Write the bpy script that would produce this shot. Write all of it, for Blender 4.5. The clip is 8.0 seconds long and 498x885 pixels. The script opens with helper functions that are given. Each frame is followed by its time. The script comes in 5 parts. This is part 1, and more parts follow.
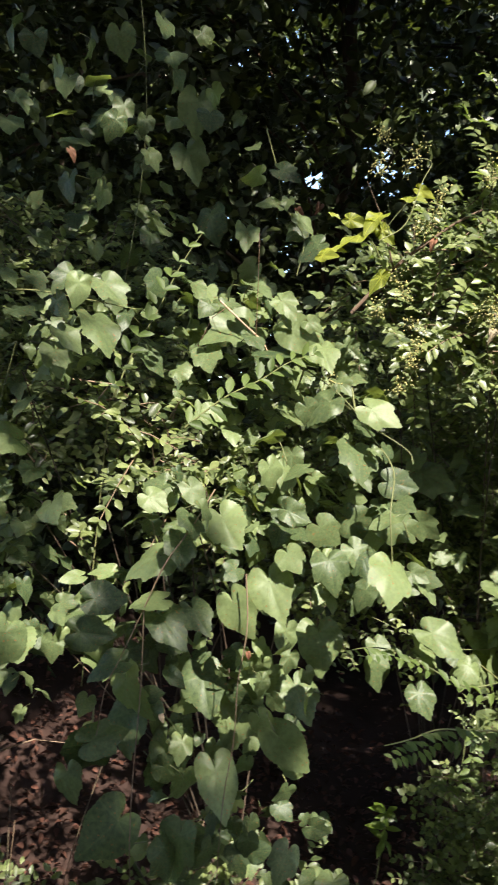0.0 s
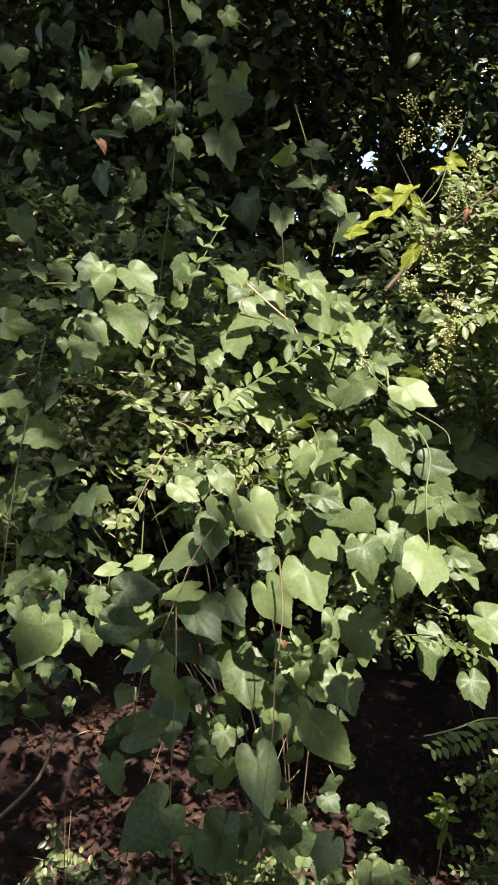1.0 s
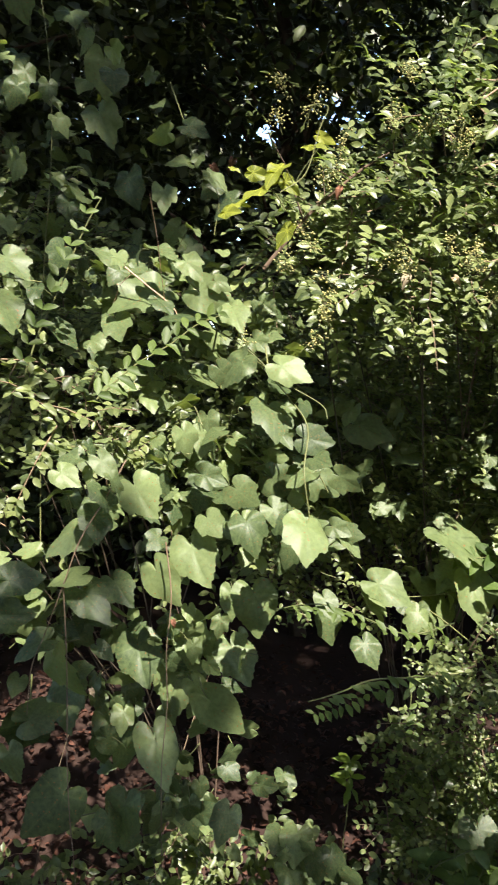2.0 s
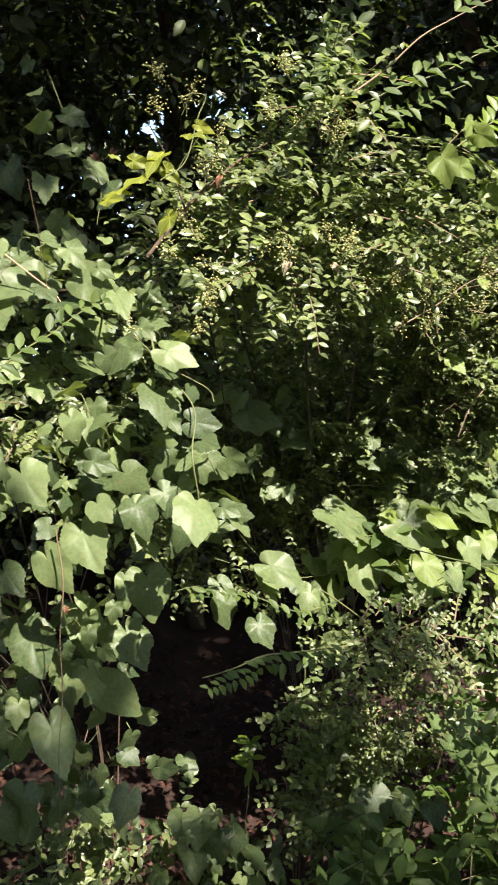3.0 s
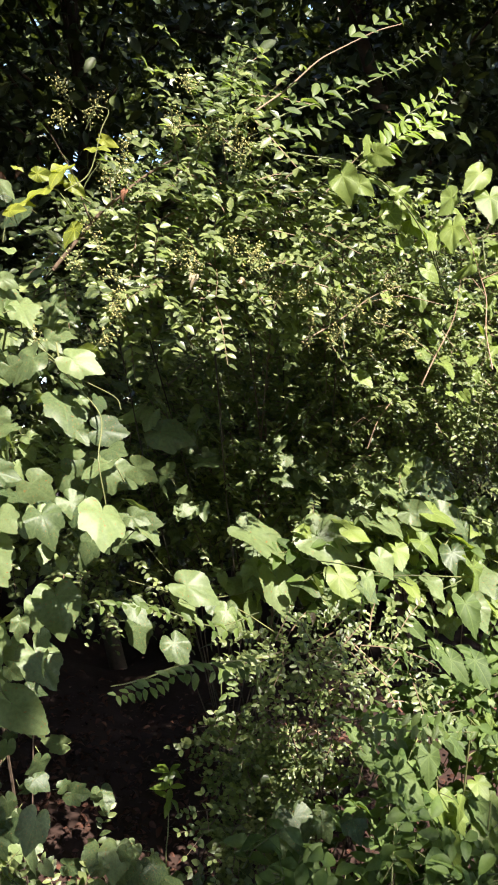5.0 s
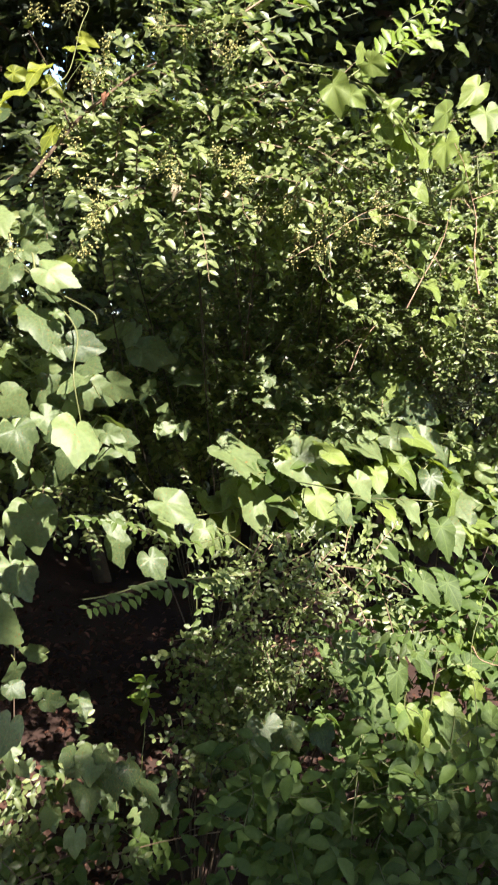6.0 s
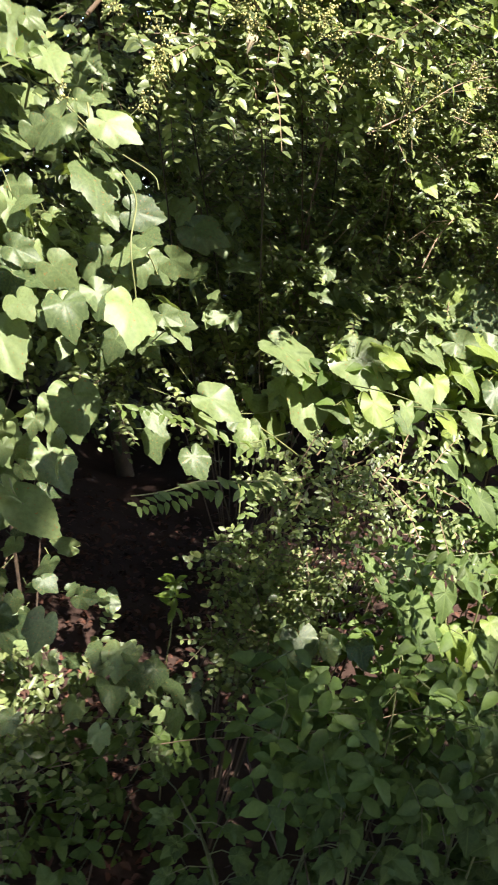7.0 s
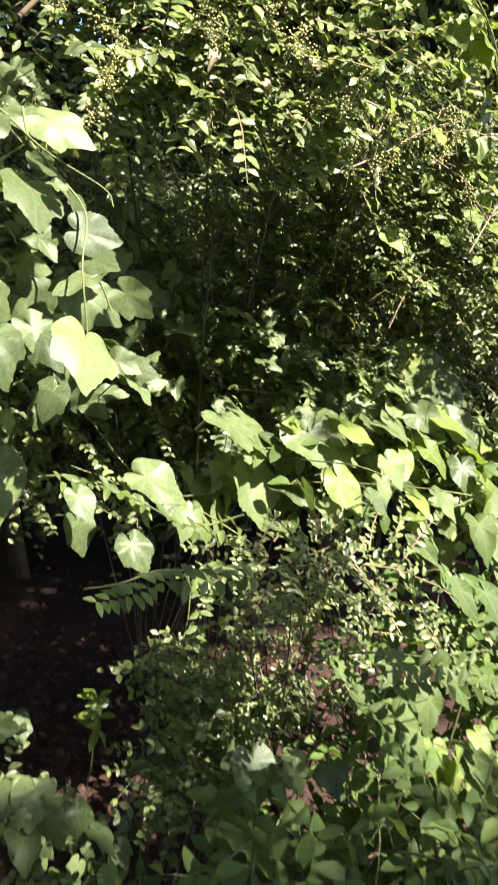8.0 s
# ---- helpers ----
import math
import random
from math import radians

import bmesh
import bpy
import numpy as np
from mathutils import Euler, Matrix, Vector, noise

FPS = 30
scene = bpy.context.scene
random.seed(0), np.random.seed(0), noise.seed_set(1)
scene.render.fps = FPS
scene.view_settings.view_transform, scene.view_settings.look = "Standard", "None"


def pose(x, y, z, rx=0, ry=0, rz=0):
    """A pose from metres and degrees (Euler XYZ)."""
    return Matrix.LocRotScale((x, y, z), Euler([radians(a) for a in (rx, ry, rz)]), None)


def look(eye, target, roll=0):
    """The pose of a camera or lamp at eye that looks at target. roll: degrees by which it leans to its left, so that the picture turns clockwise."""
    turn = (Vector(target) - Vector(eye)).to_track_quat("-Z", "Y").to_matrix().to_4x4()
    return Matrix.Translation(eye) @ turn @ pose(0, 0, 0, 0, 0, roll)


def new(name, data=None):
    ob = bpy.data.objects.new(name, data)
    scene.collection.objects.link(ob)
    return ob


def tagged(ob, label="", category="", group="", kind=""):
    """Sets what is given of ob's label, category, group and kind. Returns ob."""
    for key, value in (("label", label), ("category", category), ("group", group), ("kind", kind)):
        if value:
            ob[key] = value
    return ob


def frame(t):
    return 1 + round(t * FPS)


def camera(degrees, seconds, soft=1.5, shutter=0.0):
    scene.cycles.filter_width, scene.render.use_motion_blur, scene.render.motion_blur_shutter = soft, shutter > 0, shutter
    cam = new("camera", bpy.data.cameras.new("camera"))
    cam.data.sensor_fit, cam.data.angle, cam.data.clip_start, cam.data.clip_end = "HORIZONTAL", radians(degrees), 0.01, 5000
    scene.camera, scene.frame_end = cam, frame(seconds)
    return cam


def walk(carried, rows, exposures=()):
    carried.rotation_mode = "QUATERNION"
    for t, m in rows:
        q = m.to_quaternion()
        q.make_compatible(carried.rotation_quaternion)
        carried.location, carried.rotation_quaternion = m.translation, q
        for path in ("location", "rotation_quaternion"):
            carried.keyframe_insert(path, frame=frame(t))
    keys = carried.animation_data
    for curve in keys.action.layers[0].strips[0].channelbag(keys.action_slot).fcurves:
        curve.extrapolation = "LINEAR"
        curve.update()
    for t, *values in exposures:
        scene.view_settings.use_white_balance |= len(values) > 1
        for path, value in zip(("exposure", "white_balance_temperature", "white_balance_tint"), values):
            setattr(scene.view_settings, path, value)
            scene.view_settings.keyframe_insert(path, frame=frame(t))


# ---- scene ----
cam = camera(33.4, 8.0, soft=1.8, shutter=0.3)
PATH = [
    (0, (0.052, -0.057, 1.693), (0.106, 1.942, 1.687), 3.5),
    (0.5, (0.096, -0.033, 1.689), (0.001, 1.965, 1.665), 1.2),
    (1, (0.117, -0.026, 1.689), (0.008, 1.971, 1.651), 1.4),
    (1.5, (0.142, -0.033, 1.695), (0.129, 1.966, 1.642), -0.3),
    (2, (0.178, -0.042, 1.7), (0.266, 1.953, 1.601), -1.0),
    (2.2, (0.182, -0.033, 1.692), (0.315, 1.96, 1.587), -1.0),
    (3.3, (0.198, -0.075, 1.672), (0.567, 1.888, 1.568), -2.6),
    (3.5, (0.212, -0.07, 1.666), (0.57, 1.897, 1.595), -1.9),
    (4, (0.207, -0.078, 1.626), (0.61, 1.881, 1.61), -0.1),
    (4.5, (0.211, -0.072, 1.616), (0.698, 1.868, 1.642), -2.4),
    (4.7, (0.204, -0.073, 1.612), (0.71, 1.862, 1.627), -3.2),
    (5.8, (0.24, -0.069, 1.603), (0.784, 1.85, 1.45), -2.6),
    (6, (0.236, -0.069, 1.605), (0.767, 1.848, 1.401), -1.9),
    (6.5, (0.231, -0.038, 1.586), (0.671, 1.884, 1.25), -2.2),
    (7, (0.198, 0.078, 1.572), (0.68, 1.971, 1.14), 1.8),
    (7.5, (0.124, 0.23, 1.553), (0.883, 2.037, 1.154), 4.3),
    (8, (0.157, 0.344, 1.484), (0.896, 2.193, 1.301), 2.4),
]
EXPOSURES = [(0, 1.88), (2.2, 2.0), (3.5, 1.96), (4.7, 2.1), (6, 2.26), (7, 2.36), (8, 2.54)]
walk(cam, [(t, look(eye, target, roll)) for t, eye, target, roll in PATH], EXPOSURES)

# ---- light ----
SUN = Vector((0.24, -0.62, 0.74)).normalized()
world = bpy.data.worlds.new("sky")
scene.world = world
world.use_nodes = True
sky = world.node_tree.nodes.new("ShaderNodeTexSky")
sky.sky_type, sky.sun_disc = "NISHITA", False
sky.sun_elevation = math.asin(SUN.z)
sky.sun_rotation = math.atan2(SUN.x, SUN.y)
back = world.node_tree.nodes["Background"]
back.inputs["Strength"].default_value = 0.145
world.node_tree.links.new(sky.outputs[0], back.inputs[0])
lamp = bpy.data.lights.new("sun", "SUN")
lamp.energy, lamp.angle, lamp.color = 4.3, radians(0.55), (1.0, 0.94, 0.82)
sun = new("sun", lamp)
sun.matrix_world = look(SUN * 20, (0, 0, 0))


# ---- materials ----
def material(name, colour, spread=0.25, rough=0.5, spec=0.4, through_light=0.0, glow_colour=None, scale=40.0,
             island=False, veins=0.0, bump=0.15, spots=0.0):
    """Procedural surface: noise at two scales, a random shade per piece, optional veins and light passing through."""
    m = bpy.data.materials.new(name)
    m.use_nodes = True
    nt = m.node_tree
    n, l = nt.nodes, nt.links
    b = n["Principled BSDF"]
    out = n["Material Output"]
    b.inputs["Roughness"].default_value = rough
    b.inputs["Specular IOR Level"].default_value = spec
    co = n.new("ShaderNodeTexCoord")
    big, fine = n.new("ShaderNodeTexNoise"), n.new("ShaderNodeTexNoise")
    big.inputs["Scale"].default_value, fine.inputs["Scale"].default_value = scale * 0.2, scale * 3
    big.inputs["Detail"].default_value, fine.inputs["Detail"].default_value = 4, 3
    l.new(co.outputs["Object"], big.inputs["Vector"])
    l.new(co.outputs["Object"], fine.inputs["Vector"])
    if island:
        rnd = n.new("ShaderNodeNewGeometry").outputs["Random Per Island"]
    else:
        rnd = n.new("ShaderNodeObjectInfo").outputs["Random"]

    def maths(op, a, c, d=None):
        k = n.new("ShaderNodeMath")
        k.operation = op
        for i, v in enumerate((a, c, d)):
            if v is None:
                continue
            if isinstance(v, (int, float)):
                k.inputs[i].default_value = v
            else:
                l.new(v, k.inputs[i])
        return k.outputs[0]

    value = maths("ADD", maths("MULTIPLY", rnd, 0.5), maths("MULTIPLY", big.outputs[0], 0.5))
    value = maths("ADD", value, maths("MULTIPLY", maths("SUBTRACT", fine.outputs[0], 0.5), 0.35))
    ramp = n.new("ShaderNodeValToRGB")
    lo = [c * (1 - spread) for c in colour]
    hi = [min(1, c * (1 + spread)) for c in colour]
    hi[0] = min(1, hi[0] * (1 + 0.5 * spread))
    ramp.color_ramp.elements[0].color, ramp.color_ramp.elements[0].position = (*lo, 1), 0.2
    ramp.color_ramp.elements[1].color, ramp.color_ramp.elements[1].position = (*hi, 1), 0.8
    l.new(value, ramp.inputs[0])
    colour_out = ramp.outputs[0]
    height = fine.outputs[0]
    if veins:
        uv = n.new("ShaderNodeSeparateXYZ")
        l.new(co.outputs["UV"], uv.inputs[0])
        u = maths("ABSOLUTE", uv.outputs[0], 0)
        v = uv.outputs[1]
        angle = maths("ARCTAN2", u, v)
        radius = maths("SQRT", maths("ADD", maths("MULTIPLY", u, u), maths("MULTIPLY", v, v)), 0)
        off = maths("MULTIPLY", maths("PINGPONG", angle, 0.36), radius)
        main = maths("LESS_THAN", off, maths("SUBTRACT", 0.016, maths("MULTIPLY", radius, 0.010)))
        side = maths("PINGPONG", maths("SUBTRACT", radius, maths("MULTIPLY", maths("PINGPONG", angle, 0.36), 0.45)), 0.055)
        fineline = maths("MULTIPLY", maths("LESS_THAN", side, 0.005), 0.45)
        vein = maths("MULTIPLY", maths("MAXIMUM", main, fineline), veins)
        mix = n.new("ShaderNodeMix")
        mix.data_type = "RGBA"
        l.new(vein, mix.inputs["Factor"])
        l.new(colour_out, mix.inputs["A"])
        mix.inputs["B"].default_value = (min(1, colour[0] * 2.0), min(1, colour[1] * 1.7), min(1, colour[2] * 1.7), 1)
        colour_out = mix.outputs["Result"]
        height = maths("ADD", maths("MULTIPLY", maths("SINE", maths("MULTIPLY", side, 57), 0), 0.2), fine.outputs[0])
    if spots:
        vor = n.new("ShaderNodeTexNoise")
        vor.inputs["Scale"].default_value, vor.inputs["Detail"].default_value = 22, 2
        moved = n.new("ShaderNodeVectorMath")
        moved.operation = "ADD"
        l.new(co.outputs["Object"], moved.inputs[0])
        l.new(rnd, moved.inputs[1])
        l.new(moved.outputs[0], vor.inputs["Vector"])
        mask = maths("MULTIPLY", maths("GREATER_THAN", vor.outputs[0], 0.68), spots)
        mix2 = n.new("ShaderNodeMix")
        mix2.data_type = "RGBA"
        l.new(mask, mix2.inputs["Factor"])
        l.new(colour_out, mix2.inputs["A"])
        mix2.inputs["B"].default_value = (0.26, 0.12, 0.04, 1)
        colour_out = mix2.outputs["Result"]
    l.new(colour_out, b.inputs["Base Color"])
    relief = n.new("ShaderNodeBump")
    relief.inputs["Strength"].default_value, relief.inputs["Distance"].default_value = bump, 0.002
    l.new(height, relief.inputs["Height"])
    l.new(relief.outputs[0], b.inputs["Normal"])
    if through_light:
        tr = n.new("ShaderNodeBsdfTranslucent")
        tint = n.new("ShaderNodeMix")
        tint.data_type, tint.blend_type = "RGBA", "MULTIPLY"
        tint.inputs["Factor"].default_value = 1.0
        l.new(colour_out, tint.inputs["A"])
        tint.inputs["B"].default_value = (*(glow_colour or (1.5, 1.5, 0.6)), 1)
        l.new(tint.outputs["Result"], tr.inputs["Color"])
        mixer = n.new("ShaderNodeMixShader")
        mixer.inputs[0].default_value = through_light
        l.new(b.outputs[0], mixer.inputs[1])
        l.new(tr.outputs[0], mixer.inputs[2])
        l.new(mixer.outputs[0], out.inputs["Surface"])
    return m


M_GRAPE = material("grape_leaf", (0.094, 0.152, 0.064), 0.6, 0.42, 0.4, 0.34, scale=60, veins=0.14, spots=0.8)
# yellow-green leaf, also mixed into pale vines to brighten them as sunlit
M_LIT = material("sunlit_leaf", (0.14, 0.20, 0.05), 0.3, 0.45, 0.4, 0.4, scale=60, veins=0.35)
M_YELLOW = material("yellowing_leaf", (0.20, 0.24, 0.035), 0.25, 0.45, 0.4, 0.45, scale=60, veins=0.6)
M_PRIVET = material("privet_leaf", (0.115, 0.17, 0.066), 0.6, 0.38, 0.42, 0.4, (1.4, 1.6, 0.65), scale=50, island=True, bump=0.05)
M_SHOOT = material("shoot_leaf", (0.08, 0.125, 0.034), 0.3, 0.5, 0.3, 0.35, scale=50, bump=0.05)
M_LIME = material("fresh_leaf", (0.13, 0.20, 0.03), 0.25, 0.42, 0.4, 0.4, scale=50, bump=0.05)
# deep herb greens, lowered further so the bush's foot looks more shaded
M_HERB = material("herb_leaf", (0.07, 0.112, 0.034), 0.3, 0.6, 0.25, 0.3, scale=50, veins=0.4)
M_HERB_STUFF = material("herb_leaves", (0.07, 0.125, 0.032), 0.45, 0.58, 0.28, 0.42, scale=50, island=True)
M_WOODS = material("tree_leaf", (0.045, 0.07, 0.022), 0.5, 0.4, 0.45, 0.2, scale=20, island=True, bump=0.05)
M_BARK = material("bark", (0.08, 0.067, 0.048), 0.5, 0.9, 0.2, scale=18, bump=0.8)
M_TWIG = material("brown_stem", (0.16, 0.125, 0.08), 0.35, 0.65, 0.3, scale=30, bump=0.4)
M_STEM = material("green_stem", (0.12, 0.14, 0.055), 0.3, 0.5, 0.35, scale=30, bump=0.2)
M_BERRY = material("unripe_berry", (0.34, 0.34, 0.13), 0.35, 0.5, 0.4, scale=30, island=True)
M_LITTER = material("dead_leaf", (0.05, 0.026, 0.017), 0.6, 0.75, 0.25, 0.1, (1.2, 1.0, 0.8), scale=30, island=True)
M_PALE = material("dry_leaf", (0.38, 0.32, 0.22), 0.3, 0.7, 0.25, 0.2, (1.1, 1.0, 0.8), scale=40)
M_RUST = material("rust_leaf", (0.17, 0.09, 0.055), 0.4, 0.7, 0.25, 0.2, (1.2, 0.9, 0.7), scale=40)
M_DRY = material("dry_stem", (0.36, 0.25, 0.17), 0.3, 0.65, 0.3, scale=30, bump=0.3)
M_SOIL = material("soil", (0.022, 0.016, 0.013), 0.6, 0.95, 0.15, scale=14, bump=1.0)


# ---- mesh helpers ----
rng = np.random.default_rng(7)


def mesh_of(name, verts, faces, mat, uv=None, smooth=True):
    me = bpy.data.meshes.new(name)
    me.from_pydata([tuple(v) for v in verts], [], faces)
    me.materials.append(mat)
    if uv is not None:
        layer = me.uv_layers.new(name="leaf")
        loops = np.empty(len(me.loops), dtype=np.int32)
        me.loops.foreach_get("vertex_index", loops)
        layer.data.foreach_set("uv", np.asarray(uv, dtype=np.float32)[loops].ravel())
    if smooth:
        me.polygons.foreach_set("use_smooth", [True] * len(me.polygons))
    me.update()
    return me


def part(name, me, parent, label="", matrix=None):
    ob = new(name, me)
    ob.parent = parent
    if matrix is not None:
        ob.matrix_basis = matrix
    if label:
        ob["label"] = label
    return ob


def thing(name, label, category, at=(0, 0, 0), group="", kind=""):
    ob = new(name)
    ob.location = at
    ob.empty_display_size = 0.05
    return tagged(ob, label, category, group, kind)


def smooth_line(points, steps=5):
    """A Catmull-Rom line through the points."""
    p = [Vector(q) for q in points]
    p = [p[0] * 2 - p[1]] + p + [p[-1] * 2 - p[-2]]
    out = []
    for i in range(1, len(p) - 2):
        a, b, c, d = p[i - 1:i + 3]
        for k in range(steps):
            t = k / steps
            out.append(0.5 * (2 * b + (c - a) * t + (2 * a - 5 * b + 4 * c - d) * t * t + (3 * b - a - 3 * c + d) * t ** 3))
    out.append(p[-2])
    return out


def tube(line, r0, r1, sides=6, wobble=0.0):
    """Vertices and faces of a tapering stem along a line."""
    verts, faces = [], []
    n = len(line)
    for i, p in enumerate(line):
        d = (line[min(i + 1, n - 1)] - line[max(i - 1, 0)]).normalized()
        side = d.cross(Vector((0.13, 0.91, 0.39))).normalized()
        up = side.cross(d)
        r = r0 + (r1 - r0) * i / max(1, n - 1)
        for k in range(sides):
            a = 2 * math.pi * k / sides
            rr = r * (1 + wobble * noise.noise(Vector((p.x * 9 + k, p.y * 9, p.z * 9))))
            verts.append(p + side * (rr * math.cos(a)) + up * (rr * math.sin(a)))
    for i in range(n - 1):
        for k in range(sides):
            a, b = i * sides + k, i * sides + (k + 1) % sides
            faces.append((a, b, b + sides, a + sides))
    return verts, faces


def join(pieces):
    verts, faces = [], []
    for v, f in pieces:
        base = len(verts)
        verts += list(v)
        faces += [tuple(i + base for i in g) for g in f]
    return verts, faces


def rotations(normals, tips):
    """Frames whose z is the leaf's normal and whose y points to its tip."""
    z = normals / np.linalg.norm(normals, axis=1, keepdims=True)
    y = tips - z * np.sum(z * tips, axis=1, keepdims=True)
    y /= np.maximum(np.linalg.norm(y, axis=1, keepdims=True), 1e-6)
    return np.stack([np.cross(y, z), y, z], axis=2)


def many(name, template, places, normals, tips, sizes, mat):
    """One mesh of many copies of a small leaf."""
    tv, tf = np.array(template[0], dtype=float), np.array(template[1])
    r = rotations(normals, tips)
    v = np.einsum("nij,kj->nki", r, tv) * sizes[:, None, None] + places[:, None, :]
    n, k = len(places), len(tv)
    f = (tf[None] + (np.arange(n) * k)[:, None, None]).reshape(-1, tf.shape[1])
    me = bpy.data.meshes.new(name)
    me.vertices.add(n * k)
    me.vertices.foreach_set("co", v.astype(np.float32).ravel())
    c = tf.shape[1]
    me.loops.add(f.size)
    me.loops.foreach_set("vertex_index", f.astype(np.int32).ravel())
    me.polygons.add(len(f))
    me.polygons.foreach_set("loop_start", np.arange(0, f.size, c, dtype=np.int32))
    me.polygons.foreach_set("use_smooth", np.ones(len(f), dtype=bool))
    me.materials.append(mat)
    me.update()
    me.validate()
    return me


def oval(width=0.42, fold=0.12, droop=0.12):
    """A small pointed leaf, stalk at the origin, tip at y = 1, folded along its midrib: eight triangles."""
    v = [(0, 0, 0), (0, 0.5, -droop * 0.2), (0, 1, -droop)]
    for s in (-1, 1):
        v += [(s * width * 0.36, 0.22, fold * 0.6), (s * width * 0.5, 0.5, fold - droop * 0.2), (s * width * 0.30, 0.8, fold * 0.4 - droop * 0.7)]
    f = [(0, 1, 3), (3, 1, 4), (1, 2, 4), (4, 2, 5), (0, 6, 1), (6, 7, 1), (1, 7, 2), (7, 8, 2)]
    return v, f


OVAL = oval(0.52, 0.1, 0.14)
ROUND = oval(0.62, 0.08, 0.1)
PLAIN = ([(0, 0, 0), (-0.24, 0.45, 0.06), (0, 1, -0.08), (0.24, 0.45, 0.06)], [(0, 2, 1), (0, 3, 2)])


def lobed_leaf(name, mat, lobe, tooth, curl, seed, broad=1.0, fold=0.1):
    """A vine leaf with a heart-shaped foot, weak side lobes and a toothed rim; stalk at the origin, tip along y."""
    r = random.Random(seed)
    rays = 72
    ctrl = [(0, 0.80), (7, 0.70), (18, 0.60), (32, 0.53 - 0.05 * lobe), (46, 0.51 + 0.12 * lobe), (56, 0.49 + 0.06 * lobe), (72, 0.45), (95, 0.43 + 0.03 * lobe),
            (125, 0.41), (147, 0.39), (163, 0.29), (174, 0.13), (180, 0.05)]

    def radius(a):
        a = abs(a)
        for (a0, r0), (a1, r1) in zip(ctrl, ctrl[1:]):
            if a <= a1:
                t = (a - a0) / (a1 - a0)
                return r0 + (r1 - r0) * t
        return 0.08
    verts, uv, faces = [(0, 0, 0)], [(0, 0)], []
    rings = (0.45, 0.78, 1.0)
    lean = r.uniform(-0.10, 0.10)
    waves = [r.uniform(-1, 1) for _ in range(4)]
    for ring in rings:
        for k in range(rays):
            a = -180 + 360 * (k + 0.5) / rays
            rad = radius(a) * ring
            if ring == 1.0:
                rad *= 1 + tooth * (1 if k % 2 else -1) * r.uniform(0.5, 1.3)
            x, y = rad * math.sin(radians(a)) * broad, rad * math.cos(radians(a))
            x += lean * y * y
            z = -curl * (y * y + 0.8 * x * x) + fold * abs(x) * (1 - 0.5 * abs(x))
            z += 0.035 * ring * ring * math.sin(radians(a) * 5 + waves[0] * 3) + 0.04 * waves[1] * x * 2 + 0.05 * ring ** 3 * math.sin(radians(a) * 2 + waves[2] * 3)
            verts.append((x, y, z))
            uv.append((x, y))
    for k in range(rays):
        faces.append((0, 1 + (k + 1) % rays, 1 + k))
        for j in range(len(rings) - 1):
            a, b = 1 + j * rays + k, 1 + j * rays + (k + 1) % rays
            faces.append((a, b, b + rays, a + rays))
    faces = [f for f in faces if not (0 in f and (rays in f) and (1 in f))]
    return mesh_of(name, verts, faces, mat, uv)


GRAPE = [lobed_leaf("leaf", M_GRAPE, (-0.1, 0.1, 0.3, 0.5, 0.7, 0.85, 0.1, 0.6)[i], 0.014 + 0.005 * (i % 3), 0.15 + 0.13 * (i % 4), 11 + i, 0.88 + 0.05 * (i % 4), 0.05 + 0.1 * (i % 3)) for i in range(8)]
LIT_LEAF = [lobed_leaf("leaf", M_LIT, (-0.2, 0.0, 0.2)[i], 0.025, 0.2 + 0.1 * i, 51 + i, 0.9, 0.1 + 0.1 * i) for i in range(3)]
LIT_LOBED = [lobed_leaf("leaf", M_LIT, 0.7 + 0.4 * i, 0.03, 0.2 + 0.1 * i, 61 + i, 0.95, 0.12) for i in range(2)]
YELLOWING = [lobed_leaf("leaf", M_YELLOW, -0.3, 0.012, 0.15 + 0.1 * i, 31 + i, 0.72, 0.15) for i in range(3)]
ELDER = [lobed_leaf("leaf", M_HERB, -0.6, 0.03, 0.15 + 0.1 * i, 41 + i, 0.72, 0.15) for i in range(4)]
FRESH = [mesh_of("leaf", *oval(0.4, 0.1, 0.2 + 0.1 * i), M_LIME) for i in range(2)]
LIME_PIECE = [mesh_of("leaf", *oval(0.44, 0.1, 0.1 + 0.1 * i), M_LIME) for i in range(2)]
PRIVET_PIECE = [mesh_of("leaf", *oval(0.46, 0.08 + 0.05 * i, 0.05 + 0.12 * i), M_SHOOT) for i in range(3)]


PETIOLE = [mesh_of("petiole", *tube(smooth_line([(0, 0, 0), (0.05 * i - 0.05, -0.2, -0.15), (0.15 * i - 0.15, -0.28, -0.6)], 3), 0.014, 0.018, 4), M_STEM) for i in range(3)]


def leaf_pose(place, size, tip, normal):
    r = rotations(np.array([normal], dtype=float), np.array([tip], dtype=float))[0]
    return Matrix.Translation(place) @ Matrix([list(row) for row in r]).to_4x4() @ Matrix.Scale(size, 4)


FACING = Vector((0.18, -0.72, 0.68))


# ---- ground ----
def height(x, y):
    """The lie of the land: flat verge, a low bank under the bushes that is steeper at its western end."""
    t = min(1, max(0, (y - 1.7) / 1.6))
    rise = t * t * (3 - 2 * t) * (0.35 + 0.5 * min(1, max(0, (0.6 - x) / 1.4)))
    return rise + 0.05 * noise.noise(Vector((x * 1.3, y * 1.3, 0))) + 0.015 * noise.noise(Vector((x * 7, y * 7, 3)))


